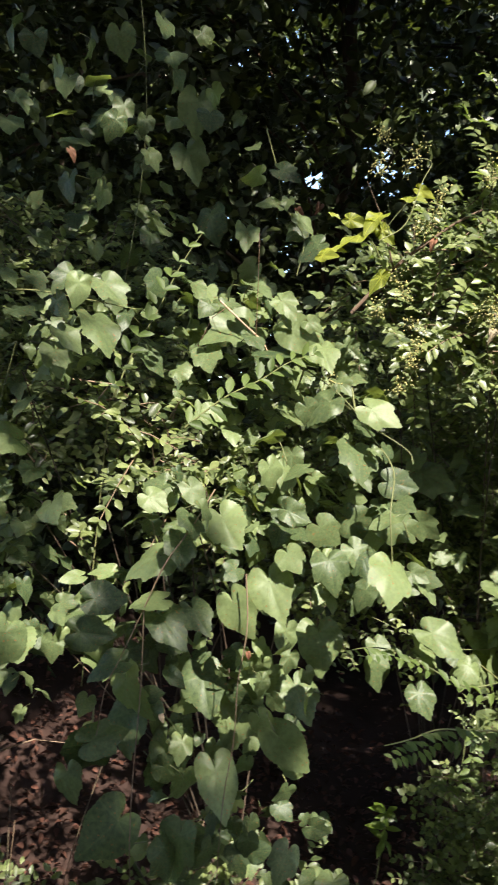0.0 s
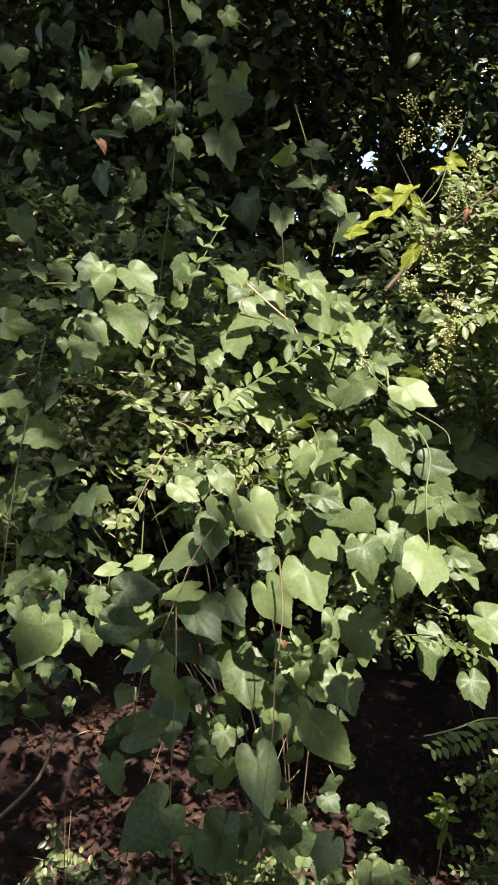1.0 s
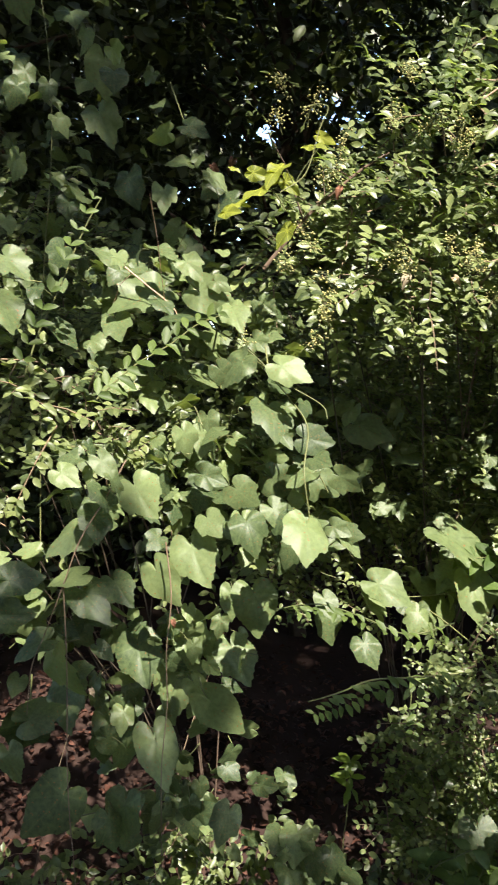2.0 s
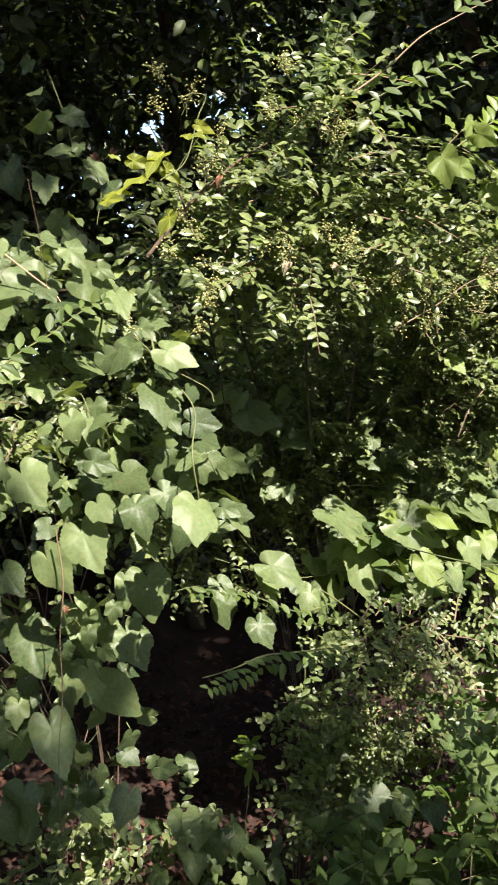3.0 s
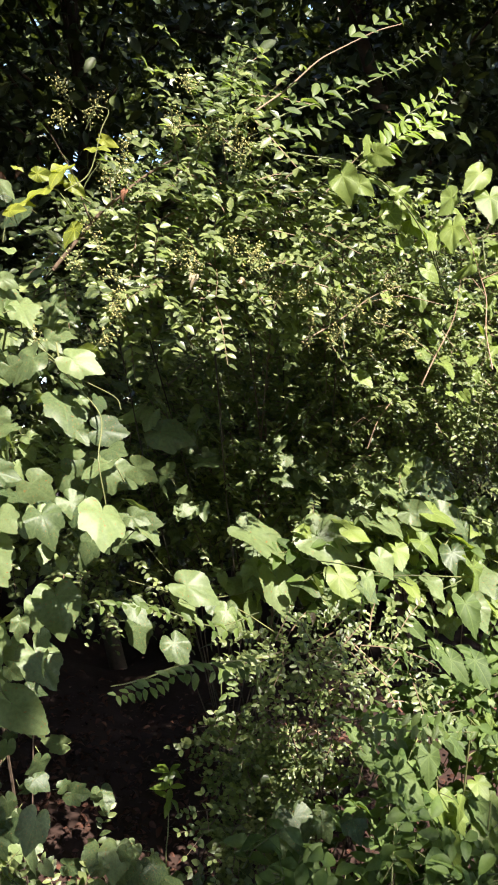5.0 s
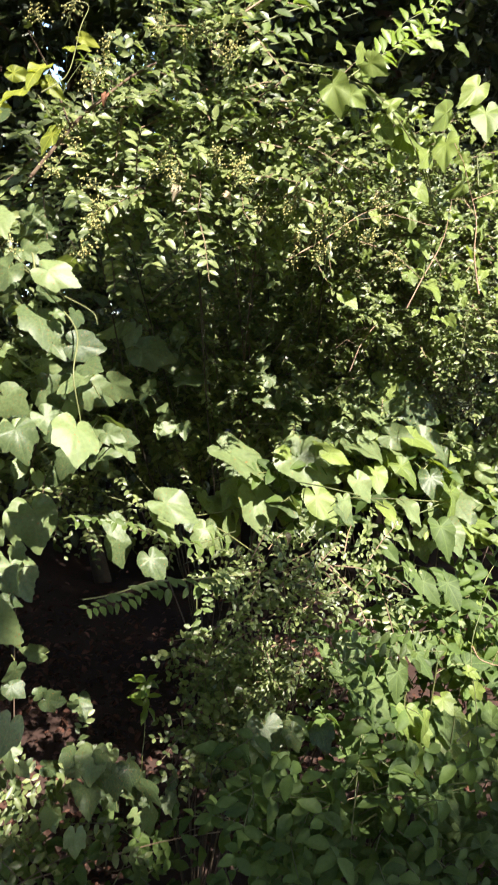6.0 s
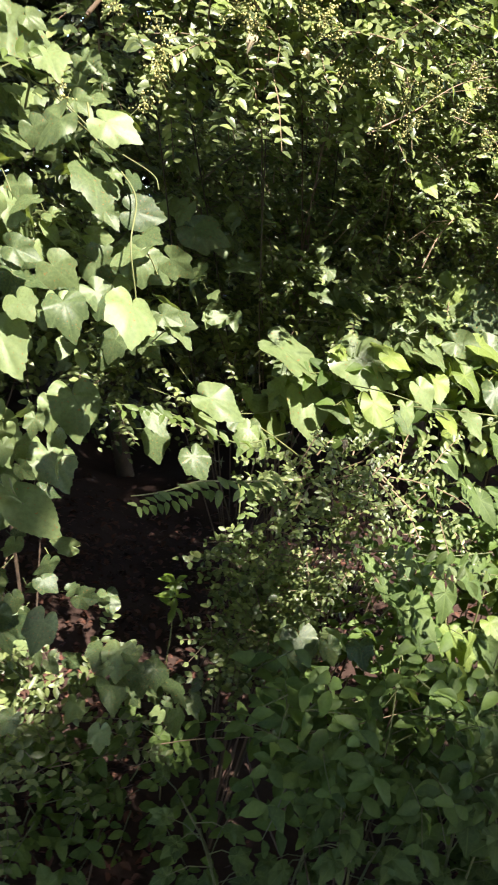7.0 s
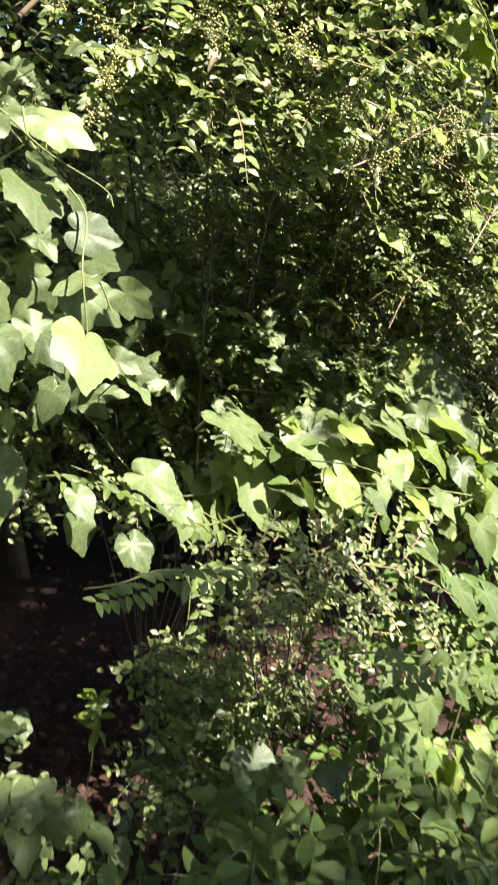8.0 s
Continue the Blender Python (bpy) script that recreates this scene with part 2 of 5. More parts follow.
def ground():
    xs = sorted({round(v, 3) for v in [*np.linspace(-4, 5, 91), *[s * 6 * 1.45 ** k for k in range(14) for s in (-1, 1)]]})
    ys = sorted({round(v, 3) for v in [*np.linspace(-3, 6, 91), *[s * 7 * 1.45 ** k for k in range(14) for s in (-1, 1)]]})
    verts = [(x, y, height(x, y)) for y in ys for x in xs]
    w = len(xs)
    faces = [(j * w + i, j * w + i + 1, (j + 1) * w + i + 1, (j + 1) * w + i) for j in range(len(ys) - 1) for i in range(w - 1)]
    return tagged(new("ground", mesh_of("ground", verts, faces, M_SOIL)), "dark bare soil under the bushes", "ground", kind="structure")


ground()


def litter(count, x0, x1, y0, y1):
    """Fallen leaves scattered about a middle (x0, y0), thinning out over x1 and y1."""
    p = np.stack([rng.normal(x0, x1, count), rng.normal(y0, y1, count), np.zeros(count)], axis=1)
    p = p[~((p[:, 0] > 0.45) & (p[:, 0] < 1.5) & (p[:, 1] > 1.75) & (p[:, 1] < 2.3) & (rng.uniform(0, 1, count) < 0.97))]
    count = len(p)
    p[:, 2] = [height(a, b) + 0.008 for a, b in p[:, :2]]
    p[:, 2] += rng.uniform(0, 0.03, count)
    nrm = np.stack([rng.normal(0, 0.45, count), rng.normal(0, 0.45, count), np.ones(count)], axis=1)
    tip = rng.normal(0, 1, (count, 3)) * (1, 1, 0.2)
    me = many("leaf_litter", oval(0.55, 0.18, 0.2), p, nrm, tip, rng.uniform(0.015, 0.042, count), M_LITTER)
    return tagged(new("leaf_litter", me), "reddish brown dead leaves lying on the soil", "leaf litter", kind="stuff")


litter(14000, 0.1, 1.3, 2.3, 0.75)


# ---- woods behind, and unseen trees added to shade the verge ----
def cloud(name, centres, radii, per, size, mat, template=OVAL, flat=0.6, chinks=False):
    """Leaves gathered in sprays about the given centres."""
    c = np.repeat(np.asarray(centres, dtype=float), per, axis=0)
    rad = np.repeat(np.asarray(radii, dtype=float), per, axis=0)
    n = len(c)
    d = rng.normal(0, 1, (n, 3))
    d /= np.linalg.norm(d, axis=1, keepdims=True)
    p = c + d * rad * (rng.uniform(0, 1, (n, 1)) ** 0.45)
    nrm = rng.normal(0, 0.55, (n, 3)) + (0, -0.25, flat)
    tip = rng.normal(0, 1, (n, 3)) + d * 0.8 + (0, 0, -0.35)
    keep = ~in_gap(p, chinks) | (rng.uniform(0, 1, n) < 0.003)
    return many(name, template, p[keep], nrm[keep], tip[keep], rng.uniform(size[0], size[1], n)[keep], mat)


def in_gap(p, chinks=False):
    """Which of the points lie in the opening between the unseen crowns through which the sun comes in, or in a small
    chink beside it; leaves are kept in a block at its lower edge to shade the low vine leaves.
    """
    k = (6.5 - p[:, 2]) / SUN.z
    gx, gy = p[:, 0] + SUN.x * k, p[:, 1] + SUN.y * k
    edge = 0.05 * np.sin(gx * 2.3 + 2.6) + 0.05 * np.sin(gx * 5.1 + 1) + 0.09 * np.sin(p[:, 0] * 97 + p[:, 1] * 53 + p[:, 2] * 71)
    # opening's edges fitted so sun and shade fall where wanted on the bush
    foot = -3.12 - 0.18 * np.clip((gx - 1.78) / 0.1, 0, 1) + 0.2 * np.exp(-((gx - 2.28) / 0.1) ** 2) - 0.26 * np.clip((gx - 2.3) / 0.2, 0, 1) + 0.28 * np.clip((gx - 2.7) / 0.3, 0, 1)
    head = -1.6 - 0.48 * np.clip((1.6 - gx) / 0.5, 0, 1)
    wave = np.sin(gx * 23 + 2 * np.sin(gy * 13)) * np.sin(gy * 21 + 2 * np.sin(gx * 11))
    # leaves kept in these two areas only to shade parts of the vine
    shade_band = (gx < 1.44 + edge) & (gy > -2.88 + edge) & (gy < -2.45 + edge) & (wave < -0.3)
    shade_block = (gx > 1.70 + edge) & (gx < 1.80 + edge) & (gy > -3.13 + edge) & (gy < -2.92 + edge)
    main = (gy > foot + edge) & (gy < head + edge) & (gx > -0.6) & (gx < 6.5) & ~shade_band & ~shade_block
    return main | (wave > 0.54) | ((wave > 0.4) & (gy > foot - 0.4) & (gy < foot + 0.1) & (gx < 2.5) & ~shade_block) if chinks else main


# thin places in the wood through which the sky shows
CHINKS = [((0.65, 4.8, 3.45), 0.5), ((1.1, 8.8, 4.85), 0.75), ((1.45, 11.5, 5.8), 0.9), ((1.15, 4.8, 3.5), 0.45), ((1.9, 8.8, 5.0), 0.7), ((2.4, 11.2, 5.9), 0.8)]


def tree(x, y, tall, girth, crown, spread, clumps, per, leafsize, seed, label, low=1.2, lean=(0, 0), template=None):
    template = template or PLAIN
    r = random.Random(seed)
    z0 = height(x, y) - 0.05
    ob = thing("tree", label, "tree", (0, 0, 0), "trees of the wood")
    line = smooth_line([(x + lean[0] * t + 0.12 * r.uniform(-1, 1), y + lean[1] * t + 0.12 * r.uniform(-1, 1), z0 + tall * t) for t in (0, 0.2, 0.4, 0.6, 0.8, 1)])
    part("trunk", mesh_of("trunk", *tube(line, girth, girth * 0.3, 10, 0.5), M_BARK), ob)
    centres, radii = [], []
    tries = 0
    while len(centres) < clumps and tries < clumps * 6:
        tries += 1
        a, s = r.uniform(0, 2 * math.pi), math.sqrt(r.random())
        p = Vector((crown[0] + math.cos(a) * s * spread[0], crown[1] + math.sin(a) * s * spread[1], r.uniform(low, crown[2])))
        if -2.6 < p.y < 2.6 and p.z < 3.4:
            continue
        if any((p - Vector(q)).length < w and r.random() < 0.72 for q, w in CHINKS):
            continue
        centres.append(p)
        radii.append([r.uniform(0.25, 0.6)] * 2 + [r.uniform(0.15, 0.35)])
        if len(centres) % 9 == 0:
            foot = line[int(min(0.95, max(0.15, (p.z - z0) / tall * 0.8)) * (len(line) - 1))]
            mid = foot.lerp(p, 0.5) + Vector((0, 0, 0.25))
            if in_gap(np.array([foot.lerp(p, t)[:] for t in (0.1, 0.25, 0.4, 0.55, 0.7, 0.85, 1.0)])).any():
                continue
            part("limb", mesh_of("limb", *tube(smooth_line([foot, mid, p], 3), girth * 0.22, 0.006, 5), M_BARK), ob)
    part("crown", cloud("crown", centres, radii, per, leafsize, M_WOODS, template, chinks=low > 4), ob)
    return ob


DARK = "dark broadleaved tree with dense shaded foliage"
# wood edge
tree(-1.7, 4.2, 6.5, 0.06, (-1.6, 4.4, 5.6), (1.8, 1.3), 300, 90, (0.05, 0.10), 1, DARK, 0.9, template=OVAL)
tree(0.55, 4.6, 7.0, 0.05, (0.3, 4.9, 5.6), (1.6, 1.2), 280, 85, (0.05, 0.10), 2, DARK, 0.8, template=OVAL)
tree(2.3, 4.3, 6.5, 0.06, (2.3, 4.6, 5.6), (1.8, 1.3), 300, 90, (0.05, 0.10), 3, DARK, 0.9, template=OVAL)
tree(4.3, 4.6, 7.5, 0.12, (4.4, 4.8, 6.0), (2.0, 1.6), 240, 80, (0.07, 0.12), 4, DARK, 0.8)
tree(-4.0, 4.5, 7.5, 0.14, (-4.0, 4.6, 6.0), (2.0, 1.6), 240, 80, (0.07, 0.12), 5, DARK, 0.8)
# deeper wood
for i, (tx, ty) in enumerate([(-4.5, 8.5), (-1.6, 8.0), (1.2, 8.8), (3.6, 8.2), (6.5, 8.8), (-7.5, 7.0), (8.0, 5.5)]):
    tree(tx, ty, 10, 0.16, (tx, ty, 9.5), (2.3, 1.8), 300 if i == 2 else 330, 60, (0.14, 0.26), 20 + i, DARK, 0.4)
tree(1.2, 11.5, 10, 0.16, (1.2, 11.5, 9.5), (1.8, 1.2), 60, 40, (0.25, 0.42), 37, DARK, 0.4)
for i, (tx, ty) in enumerate([(-6.0, 11.5), (-2.4, 11.0), (4.6, 11.0), (8.0, 11.5)]):
    tree(tx, ty, 10, 0.16, (tx, ty, 9.5), (2.4, 1.2), 260, 40, (0.25, 0.42), 30 + i, DARK, 0.4)
# unseen crowns overhead and behind the path, added to shade the bush
OVER = "unseen tall broadleaved tree with spreading leafy limbs that shade the bush"
tree(-3.2, 0.8, 9, 0.2, (-1.0, 1.4, 8.0), (4.2, 3.4), 330, 60, (0.13, 0.22), 40, OVER, 4.6, (1.5, 0))
tree(5.8, 1.6, 9, 0.22, (4.6, 1.6, 8.0), (4.2, 3.0), 330, 60, (0.13, 0.22), 41, OVER, 4.6, (-1, 0))
tree(3.6, -5.6, 10, 0.24, (3.0, -4.6, 8.5), (4.6, 3.2), 800, 75, (0.13, 0.22), 42, OVER, 4.4)
tree(-3.8, -4.8, 10, 0.24, (-3.4, -4.6, 8.5), (4.2, 3.0), 240, 60, (0.13, 0.22), 43, OVER, 4.4)
for i, (tx, ty) in enumerate([(-8, -2), (9, -2), (0.5, -10), (7, -9), (-7, -9)]):
    tree(tx, ty, 10, 0.25, (tx, ty, 9), (2.6, 2.6), 85, 40, (0.2, 0.34), 60 + i, OVER, 0.8)


# unseen trees added behind to hold back low skylight from the leaves
for i, (tx, ty) in enumerate([(-5.2, -4.2), (-1.8, -6.2), (1.6, -6.6), (5.0, -6.0), (7.6, -3.4)]):
    tree(tx, ty, 6, 0.12, (tx, ty, 5.4), (2.2, 1.4), 85, 40, (0.2, 0.34), 80 + i, "added unseen tree with foliage to the ground, blocks low sky", 0.3)


# ---- privet shrubs ----
def shrub(name, label, root, blobs, leafsize, seed, mat=None, template=OVAL, category="shrub", step=0.018, reach=(0.10, 0.26), twig_mat=None, group="privet shrubs"):
    """A shrub: branches from the root into each blob, twigs with paired leaves. Blob: centre, radii, number of twigs."""
    r = random.Random(seed)
    ob = thing(name, label, category, root, group)
    root = Vector(root)
    wood, pl, nr, tp, sz = [], [], [], [], []
    for (cx, cy, cz, rx, ry, rz, twigs) in blobs:
        centre = Vector((cx, cy, cz))
        knee = root.lerp(centre, 0.55) + Vector((r.uniform(-0.08, 0.08), 0.06, 0.08))
        part("branch", mesh_of("branch", *tube([p - root for p in smooth_line([root, knee, centre], 4)], 0.0028, 0.0014, 5), M_BARK), ob)
        for i in range(int(twigs * 1.2)):
            d = Vector((r.gauss(0, 1), r.gauss(0, 1), r.gauss(0, 1))).normalized()
            q = centre + Vector((d.x * rx, d.y * ry, d.z * rz)) * (r.random() ** 0.3)
            way = (d * 0.6 + Vector((r.gauss(0, 0.6), r.gauss(0, 0.5) - 0.25, r.gauss(0, 0.5) + 0.12))).normalized()
            length = r.uniform(*reach)
            bend = Vector((r.gauss(0, 0.2), r.gauss(0, 0.2), -0.35))
            n = max(3, int(length / step))
            pts = []
            for k in range(n):
                t = k / (n - 1)
                pts.append(q + way * (length * t) + bend * (length * t * t * 0.5))
            if i % 2 == 0:
                wood.append(tube([pts[0] - root, pts[n // 2] - root, pts[-1] - root], 0.0022, 0.001, 3))
            side = way.cross(Vector((r.gauss(0, 0.3), r.gauss(0, 0.3), 1))).normalized()
            up = side.cross(way)
            if up.z < 0:
                up = -up
            for k in range(1, n):
                grow = 0.75 + 0.5 * math.sin(math.pi * k / n)
                for s in (-1, 1):
                    if r.random() < 0.12:
                        continue
                    pl.append(pts[k] - root)
                    tp.append(way * 0.55 + side * s + Vector((r.gauss(0, 0.25), r.gauss(0, 0.25), r.gauss(0, 0.2))))
                    nr.append(up * 0.35 + SUN * 0.8 + Vector((r.gauss(0, 0.38), r.gauss(0, 0.38) - 0.3, r.gauss(0, 0.32))))
                    sz.append(r.uniform(*leafsize) * grow)
    tagged(part("twig_mass", mesh_of("twig_mass", *join(wood), twig_mat or M_TWIG), ob), kind="stuff")
    part("foliage", many("foliage", template, np.array(pl), np.array(nr), np.array(tp), np.array(sz), mat or M_PRIVET), ob)
    return ob


PRIVET = "privet shrub with small glossy green leaves"
crest = shrub("privet_shrub", PRIVET + " and berries", (0.95, 2.6, height(0.95, 2.6)), [
    (0.45, 1.76, 2.03, 0.16, 0.14, 0.12, 75), (0.62, 1.74, 2.10, 0.18, 0.15, 0.14, 85), (0.80, 1.74, 2.06, 0.18, 0.13, 0.13, 62),
    (0.60, 1.60, 1.96, 0.24, 0.09, 0.06, 38), (0.66, 1.66, 2.26, 0.10, 0.12, 0.12, 45), (0.95, 1.72, 2.04, 0.18, 0.08, 0.06, 22),
    (0.40, 1.7, 1.94, 0.14, 0.12, 0.08, 20)], (0.016, 0.028), 101, reach=(0.08, 0.2), step=0.016)
shrub("privet_shrub", PRIVET + " deep in shade", (0.9, 3.1, height(0.9, 3.1)), [
    (0.72, 2.15, 1.62, 0.2, 0.1, 0.1, 60), (0.98, 2.1, 1.56, 0.2, 0.1, 0.1, 60), (0.55, 2.2, 1.75, 0.2, 0.1, 0.08, 50),
    (0.55, 2.4, 1.65, 0.3, 0.2, 0.25, 130), (0.9, 2.5, 1.6, 0.3, 0.25, 0.3, 150), (1.25, 2.4, 1.6, 0.3, 0.25, 0.3, 150),
    (0.7, 2.5, 2.0, 0.4, 0.25, 0.2, 140), (1.3, 2.4, 2.0, 0.4, 0.25, 0.2, 140), (0.5, 2.3, 1.35, 0.3, 0.2, 0.2, 110), (1.0, 2.25, 1.45, 0.3, 0.15, 0.15, 120), (1.7, 2.5, 1.8, 0.3, 0.3, 0.4, 140)], (0.013, 0.024), 102, step=0.014)
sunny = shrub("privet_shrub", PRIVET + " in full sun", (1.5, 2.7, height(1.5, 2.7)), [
    (1.123, 2.073, 1.752, 0.218, 0.14, 0.174, 150), (1.358, 1.985, 1.748, 0.232, 0.14, 0.211, 160), (1.215, 2.059, 1.514, 0.267, 0.12, 0.128, 130),
    (0.891, 2.111, 1.749, 0.213, 0.12, 0.128, 110), (1.617, 1.946, 1.6, 0.21, 0.15, 0.315, 140), (1.018, 2.016, 1.928, 0.273, 0.08, 0.087, 80), (1.362, 2.024, 2.021, 0.277, 0.1, 0.133, 110), (1.406, 2.013, 1.876, 0.23, 0.04, 0.161, 60)], (0.010, 0.019), 103, reach=(0.06, 0.16), step=0.0105)
shrub("privet_shrub", PRIVET + " crowded into a sunny face", (1.2, 2.6, height(1.2, 2.6)), [
    (0.857, 1.917, 1.918, 0.17, 0.05, 0.091, 60), (1.115, 1.966, 1.906, 0.188, 0.05, 0.129, 90), (1.359, 1.939, 1.925, 0.186, 0.05, 0.163, 110), (1.585, 1.897, 1.827, 0.182, 0.06, 0.227, 100),
    (1.088, 1.962, 1.703, 0.228, 0.05, 0.068, 60), (1.338, 1.897, 1.667, 0.201, 0.05, 0.089, 80), (1.331, 1.935, 2.121, 0.204, 0.05, 0.068, 60)], (0.010, 0.019), 108, reach=(0.05, 0.14), step=0.0105)
shrub("privet_shrub", PRIVET + " and bare twigs", (0.8, 2.0, height(0.8, 2.0)), [
    (0.785, 1.672, 1.144, 0.155, 0.12, 0.035, 50), (0.769, 1.848, 0.973, 0.077, 0.12, 0.116, 30), (0.866, 1.73, 0.954, 0.129, 0.1, 0.09, 18),
    (0.76, 1.954, 0.686, 0.062, 0.08, 0.104, 45), (0.94, 1.633, 1.104, 0.108, 0.1, 0.07, 30)], (0.010, 0.018), 104, reach=(0.06, 0.15), step=0.012)
shrub("privet_shrub", PRIVET + " under the trees", (-0.1, 2.95, height(-0.1, 2.95)), [
    (-0.7, 2.3, 1.75, 0.25, 0.15, 0.15, 90), (-0.3, 2.35, 1.85, 0.25, 0.15, 0.15, 90), (-0.9, 2.35, 1.4, 0.25, 0.15, 0.2, 80), (0.1, 2.4, 1.9, 0.25, 0.15, 0.15, 80),
    (-0.5, 2.45, 2.2, 0.4, 0.15, 0.15, 90), (0.2, 2.35, 1.5, 0.25, 0.15, 0.2, 80), (-1.2, 2.3, 1.8, 0.25, 0.2, 0.3, 80)], (0.02, 0.034), 106)
shrub("privet_shrub", PRIVET + " behind the vine", (0.15, 2.5, height(0.15, 2.5)), [
    (-0.07, 1.64, 1.70, 0.09, 0.05, 0.05, 8), (-0.02, 1.6, 1.64, 0.08, 0.05, 0.05, 7), (-0.30, 1.62, 1.5, 0.12, 0.05, 0.04, 7), (-0.36, 1.6, 1.8, 0.12, 0.06, 0.05, 4), (-0.15, 1.56, 1.74, 0.1, 0.05, 0.05, 6), (-0.09, 1.54, 1.67, 0.09, 0.05, 0.05, 6), (-0.34, 1.56, 1.45, 0.14, 0.06, 0.06, 8),
    (-0.30, 2.15, 1.6, 0.25, 0.08, 0.15, 16), (0.0, 2.2, 1.58, 0.25, 0.08, 0.2, 20), (0.3, 2.15, 1.5, 0.25, 0.08, 0.2, 30)], (0.016, 0.03), 105, reach=(0.06, 0.16))
shrub("privet_shrub", PRIVET + " low in the shade", (0.0, 2.1, height(0.0, 2.1)), [
    (-0.25, 1.95, 0.45, 0.2, 0.1, 0.08, 16), (0.0, 1.95, 0.5, 0.16, 0.1, 0.12, 34), (0.2, 2.0, 0.45, 0.14, 0.1, 0.1, 20), (-0.5, 2.0, 0.45, 0.2, 0.12, 0.08, 10)], (0.018, 0.032), 107)


def berry_cluster(shrub_ob, place, seed):
    """A loose upright spray of small unripe berries on fine stalks."""
    r = random.Random(seed)
    p = Vector(place) - shrub_ob.location
    pts, stalks = [], []
    axis = Vector((r.gauss(0, 0.35), -0.25 + r.gauss(0, 0.2), 0.8)).normalized()
    top = p + axis * r.uniform(0.03, 0.065)
    stalks.append(tube([p - axis * 0.02, p, top], 0.0009, 0.0005, 3))
    for i in range(r.randrange(40, 64)):
        q = p.lerp(top, r.random())
        b = q + Vector((r.gauss(0, 1), r.gauss(0, 1), r.gauss(0, 0.6))).normalized() * r.uniform(0.004, 0.024)
        if i % 3 == 0:
            stalks.append(tube([q, b], 0.0006, 0.0005, 3))
        pts.append(b)
    n = len(pts)
    ball = ([(1, 0, 0), (-1, 0, 0), (0, 1, 0), (0, -1, 0), (0, 0, 1), (0, 0, -1)],
            [(0, 2, 4), (2, 1, 4), (1, 3, 4), (3, 0, 4), (2, 0, 5), (1, 2, 5), (3, 1, 5), (0, 3, 5)])
    me = many("berries", ball, np.array(pts), np.tile((0.0, 0, 1), (n, 1)), rng.normal(0, 1, (n, 3)) * (1, 1, 0), rng.uniform(0.0016, 0.0027, n), M_BERRY)
    spray = part("fruit_spray", mesh_of("fruit_spray", *join(stalks), M_STEM), shrub_ob, "spray of pale green unripe berries")
    tagged(part("berry_mass", me, spray), kind="stuff")


def shoot(label, points, size, seed, step=0.021, mats=None, thick=0.002, name="privet_shoot", up=(0.0, -0.35, 1.0), stem_mat=None, bare=0.08):
    """One arching shoot with leaves in pairs, each leaf a piece of its own."""
    r = random.Random(seed)
    base = Vector(points[0])
    ob = thing(name, label, "shoot", base, "arching shoots")
    line = smooth_line(points, 8)
    part("stem", mesh_of("stem", *tube([p - base + Vector((0, 0.05, 0)) for p in line], thick, 0.0009, 5), stem_mat or M_STEM), ob)
    walked, k = 0.0, 0
    total = sum((b - a).length for a, b in zip(line, line[1:]))
    done = 0.0
    for a, b in zip(line, line[1:]):
        d = b - a
        done += d.length
        walked += d.length
        if walked < step:
            continue
        walked = 0.0
        way = d.normalized()
        side = way.cross(Vector(up)).normalized()
        t = done / total
        for s in (-1, 1):
            if r.random() < 0.06 or t < bare:
                continue
            tip = way * 0.7 + side * s * 0.9 + Vector((r.gauss(0, 0.12), r.gauss(0, 0.12), r.gauss(0, 0.12) + 0.1))
            nrm = Vector(up) + Vector((r.gauss(0, 0.25), r.gauss(0, 0.25), r.gauss(0, 0.2))) - side * s * 0.25
            m = leaf_pose(a - base, size * r.uniform(0.8, 1.15) * (1.1 - 0.5 * t ** 3), tip, nrm)
            part("leaf", r.choice(mats or PRIVET_PIECE), ob, matrix=m)
    return ob


for i, place in enumerate([(0.314, 1.52, 2.212), (0.331, 1.52, 2.266), (0.367, 1.52, 2.227), (0.575, 1.52, 2.192), (0.643, 1.52, 2.18), (0.672, 1.52, 2.171), (0.565, 1.52, 2.29), (0.53, 1.52, 2.2), (0.409, 1.52, 2.118), (0.387, 1.52, 2.095), (0.621, 1.52, 2.19), (0.426, 1.52, 2.161)] + [(0.556, 1.5, 1.926), (0.404, 1.5, 1.911), (0.395, 1.5, 1.873), (0.398, 1.5, 1.842), (0.36, 1.5, 1.804), (0.251, 1.5, 1.803), (0.624, 1.5, 1.961), (0.658, 1.5, 1.94), (0.692, 1.5, 1.935), (0.534, 1.5, 1.936), (0.501, 1.5, 1.946), (0.32, 1.5, 1.94), (0.373, 1.5, 1.973)]):
    berry_cluster(crest, place, 300 + i)
for i, place in enumerate([(0.808, 1.56, 1.922), (0.735, 1.56, 1.88), (0.778, 1.56, 1.886), (0.845, 1.56, 1.847), (0.907, 1.56, 1.854), (0.795, 1.56, 1.794), (1.034, 1.56, 1.761), (0.996, 1.56, 1.868), (0.957, 1.56, 1.832), (0.678, 1.56, 2.156), (0.844, 1.56, 1.795)]):
    berry_cluster(sunny, place, 340 + i)

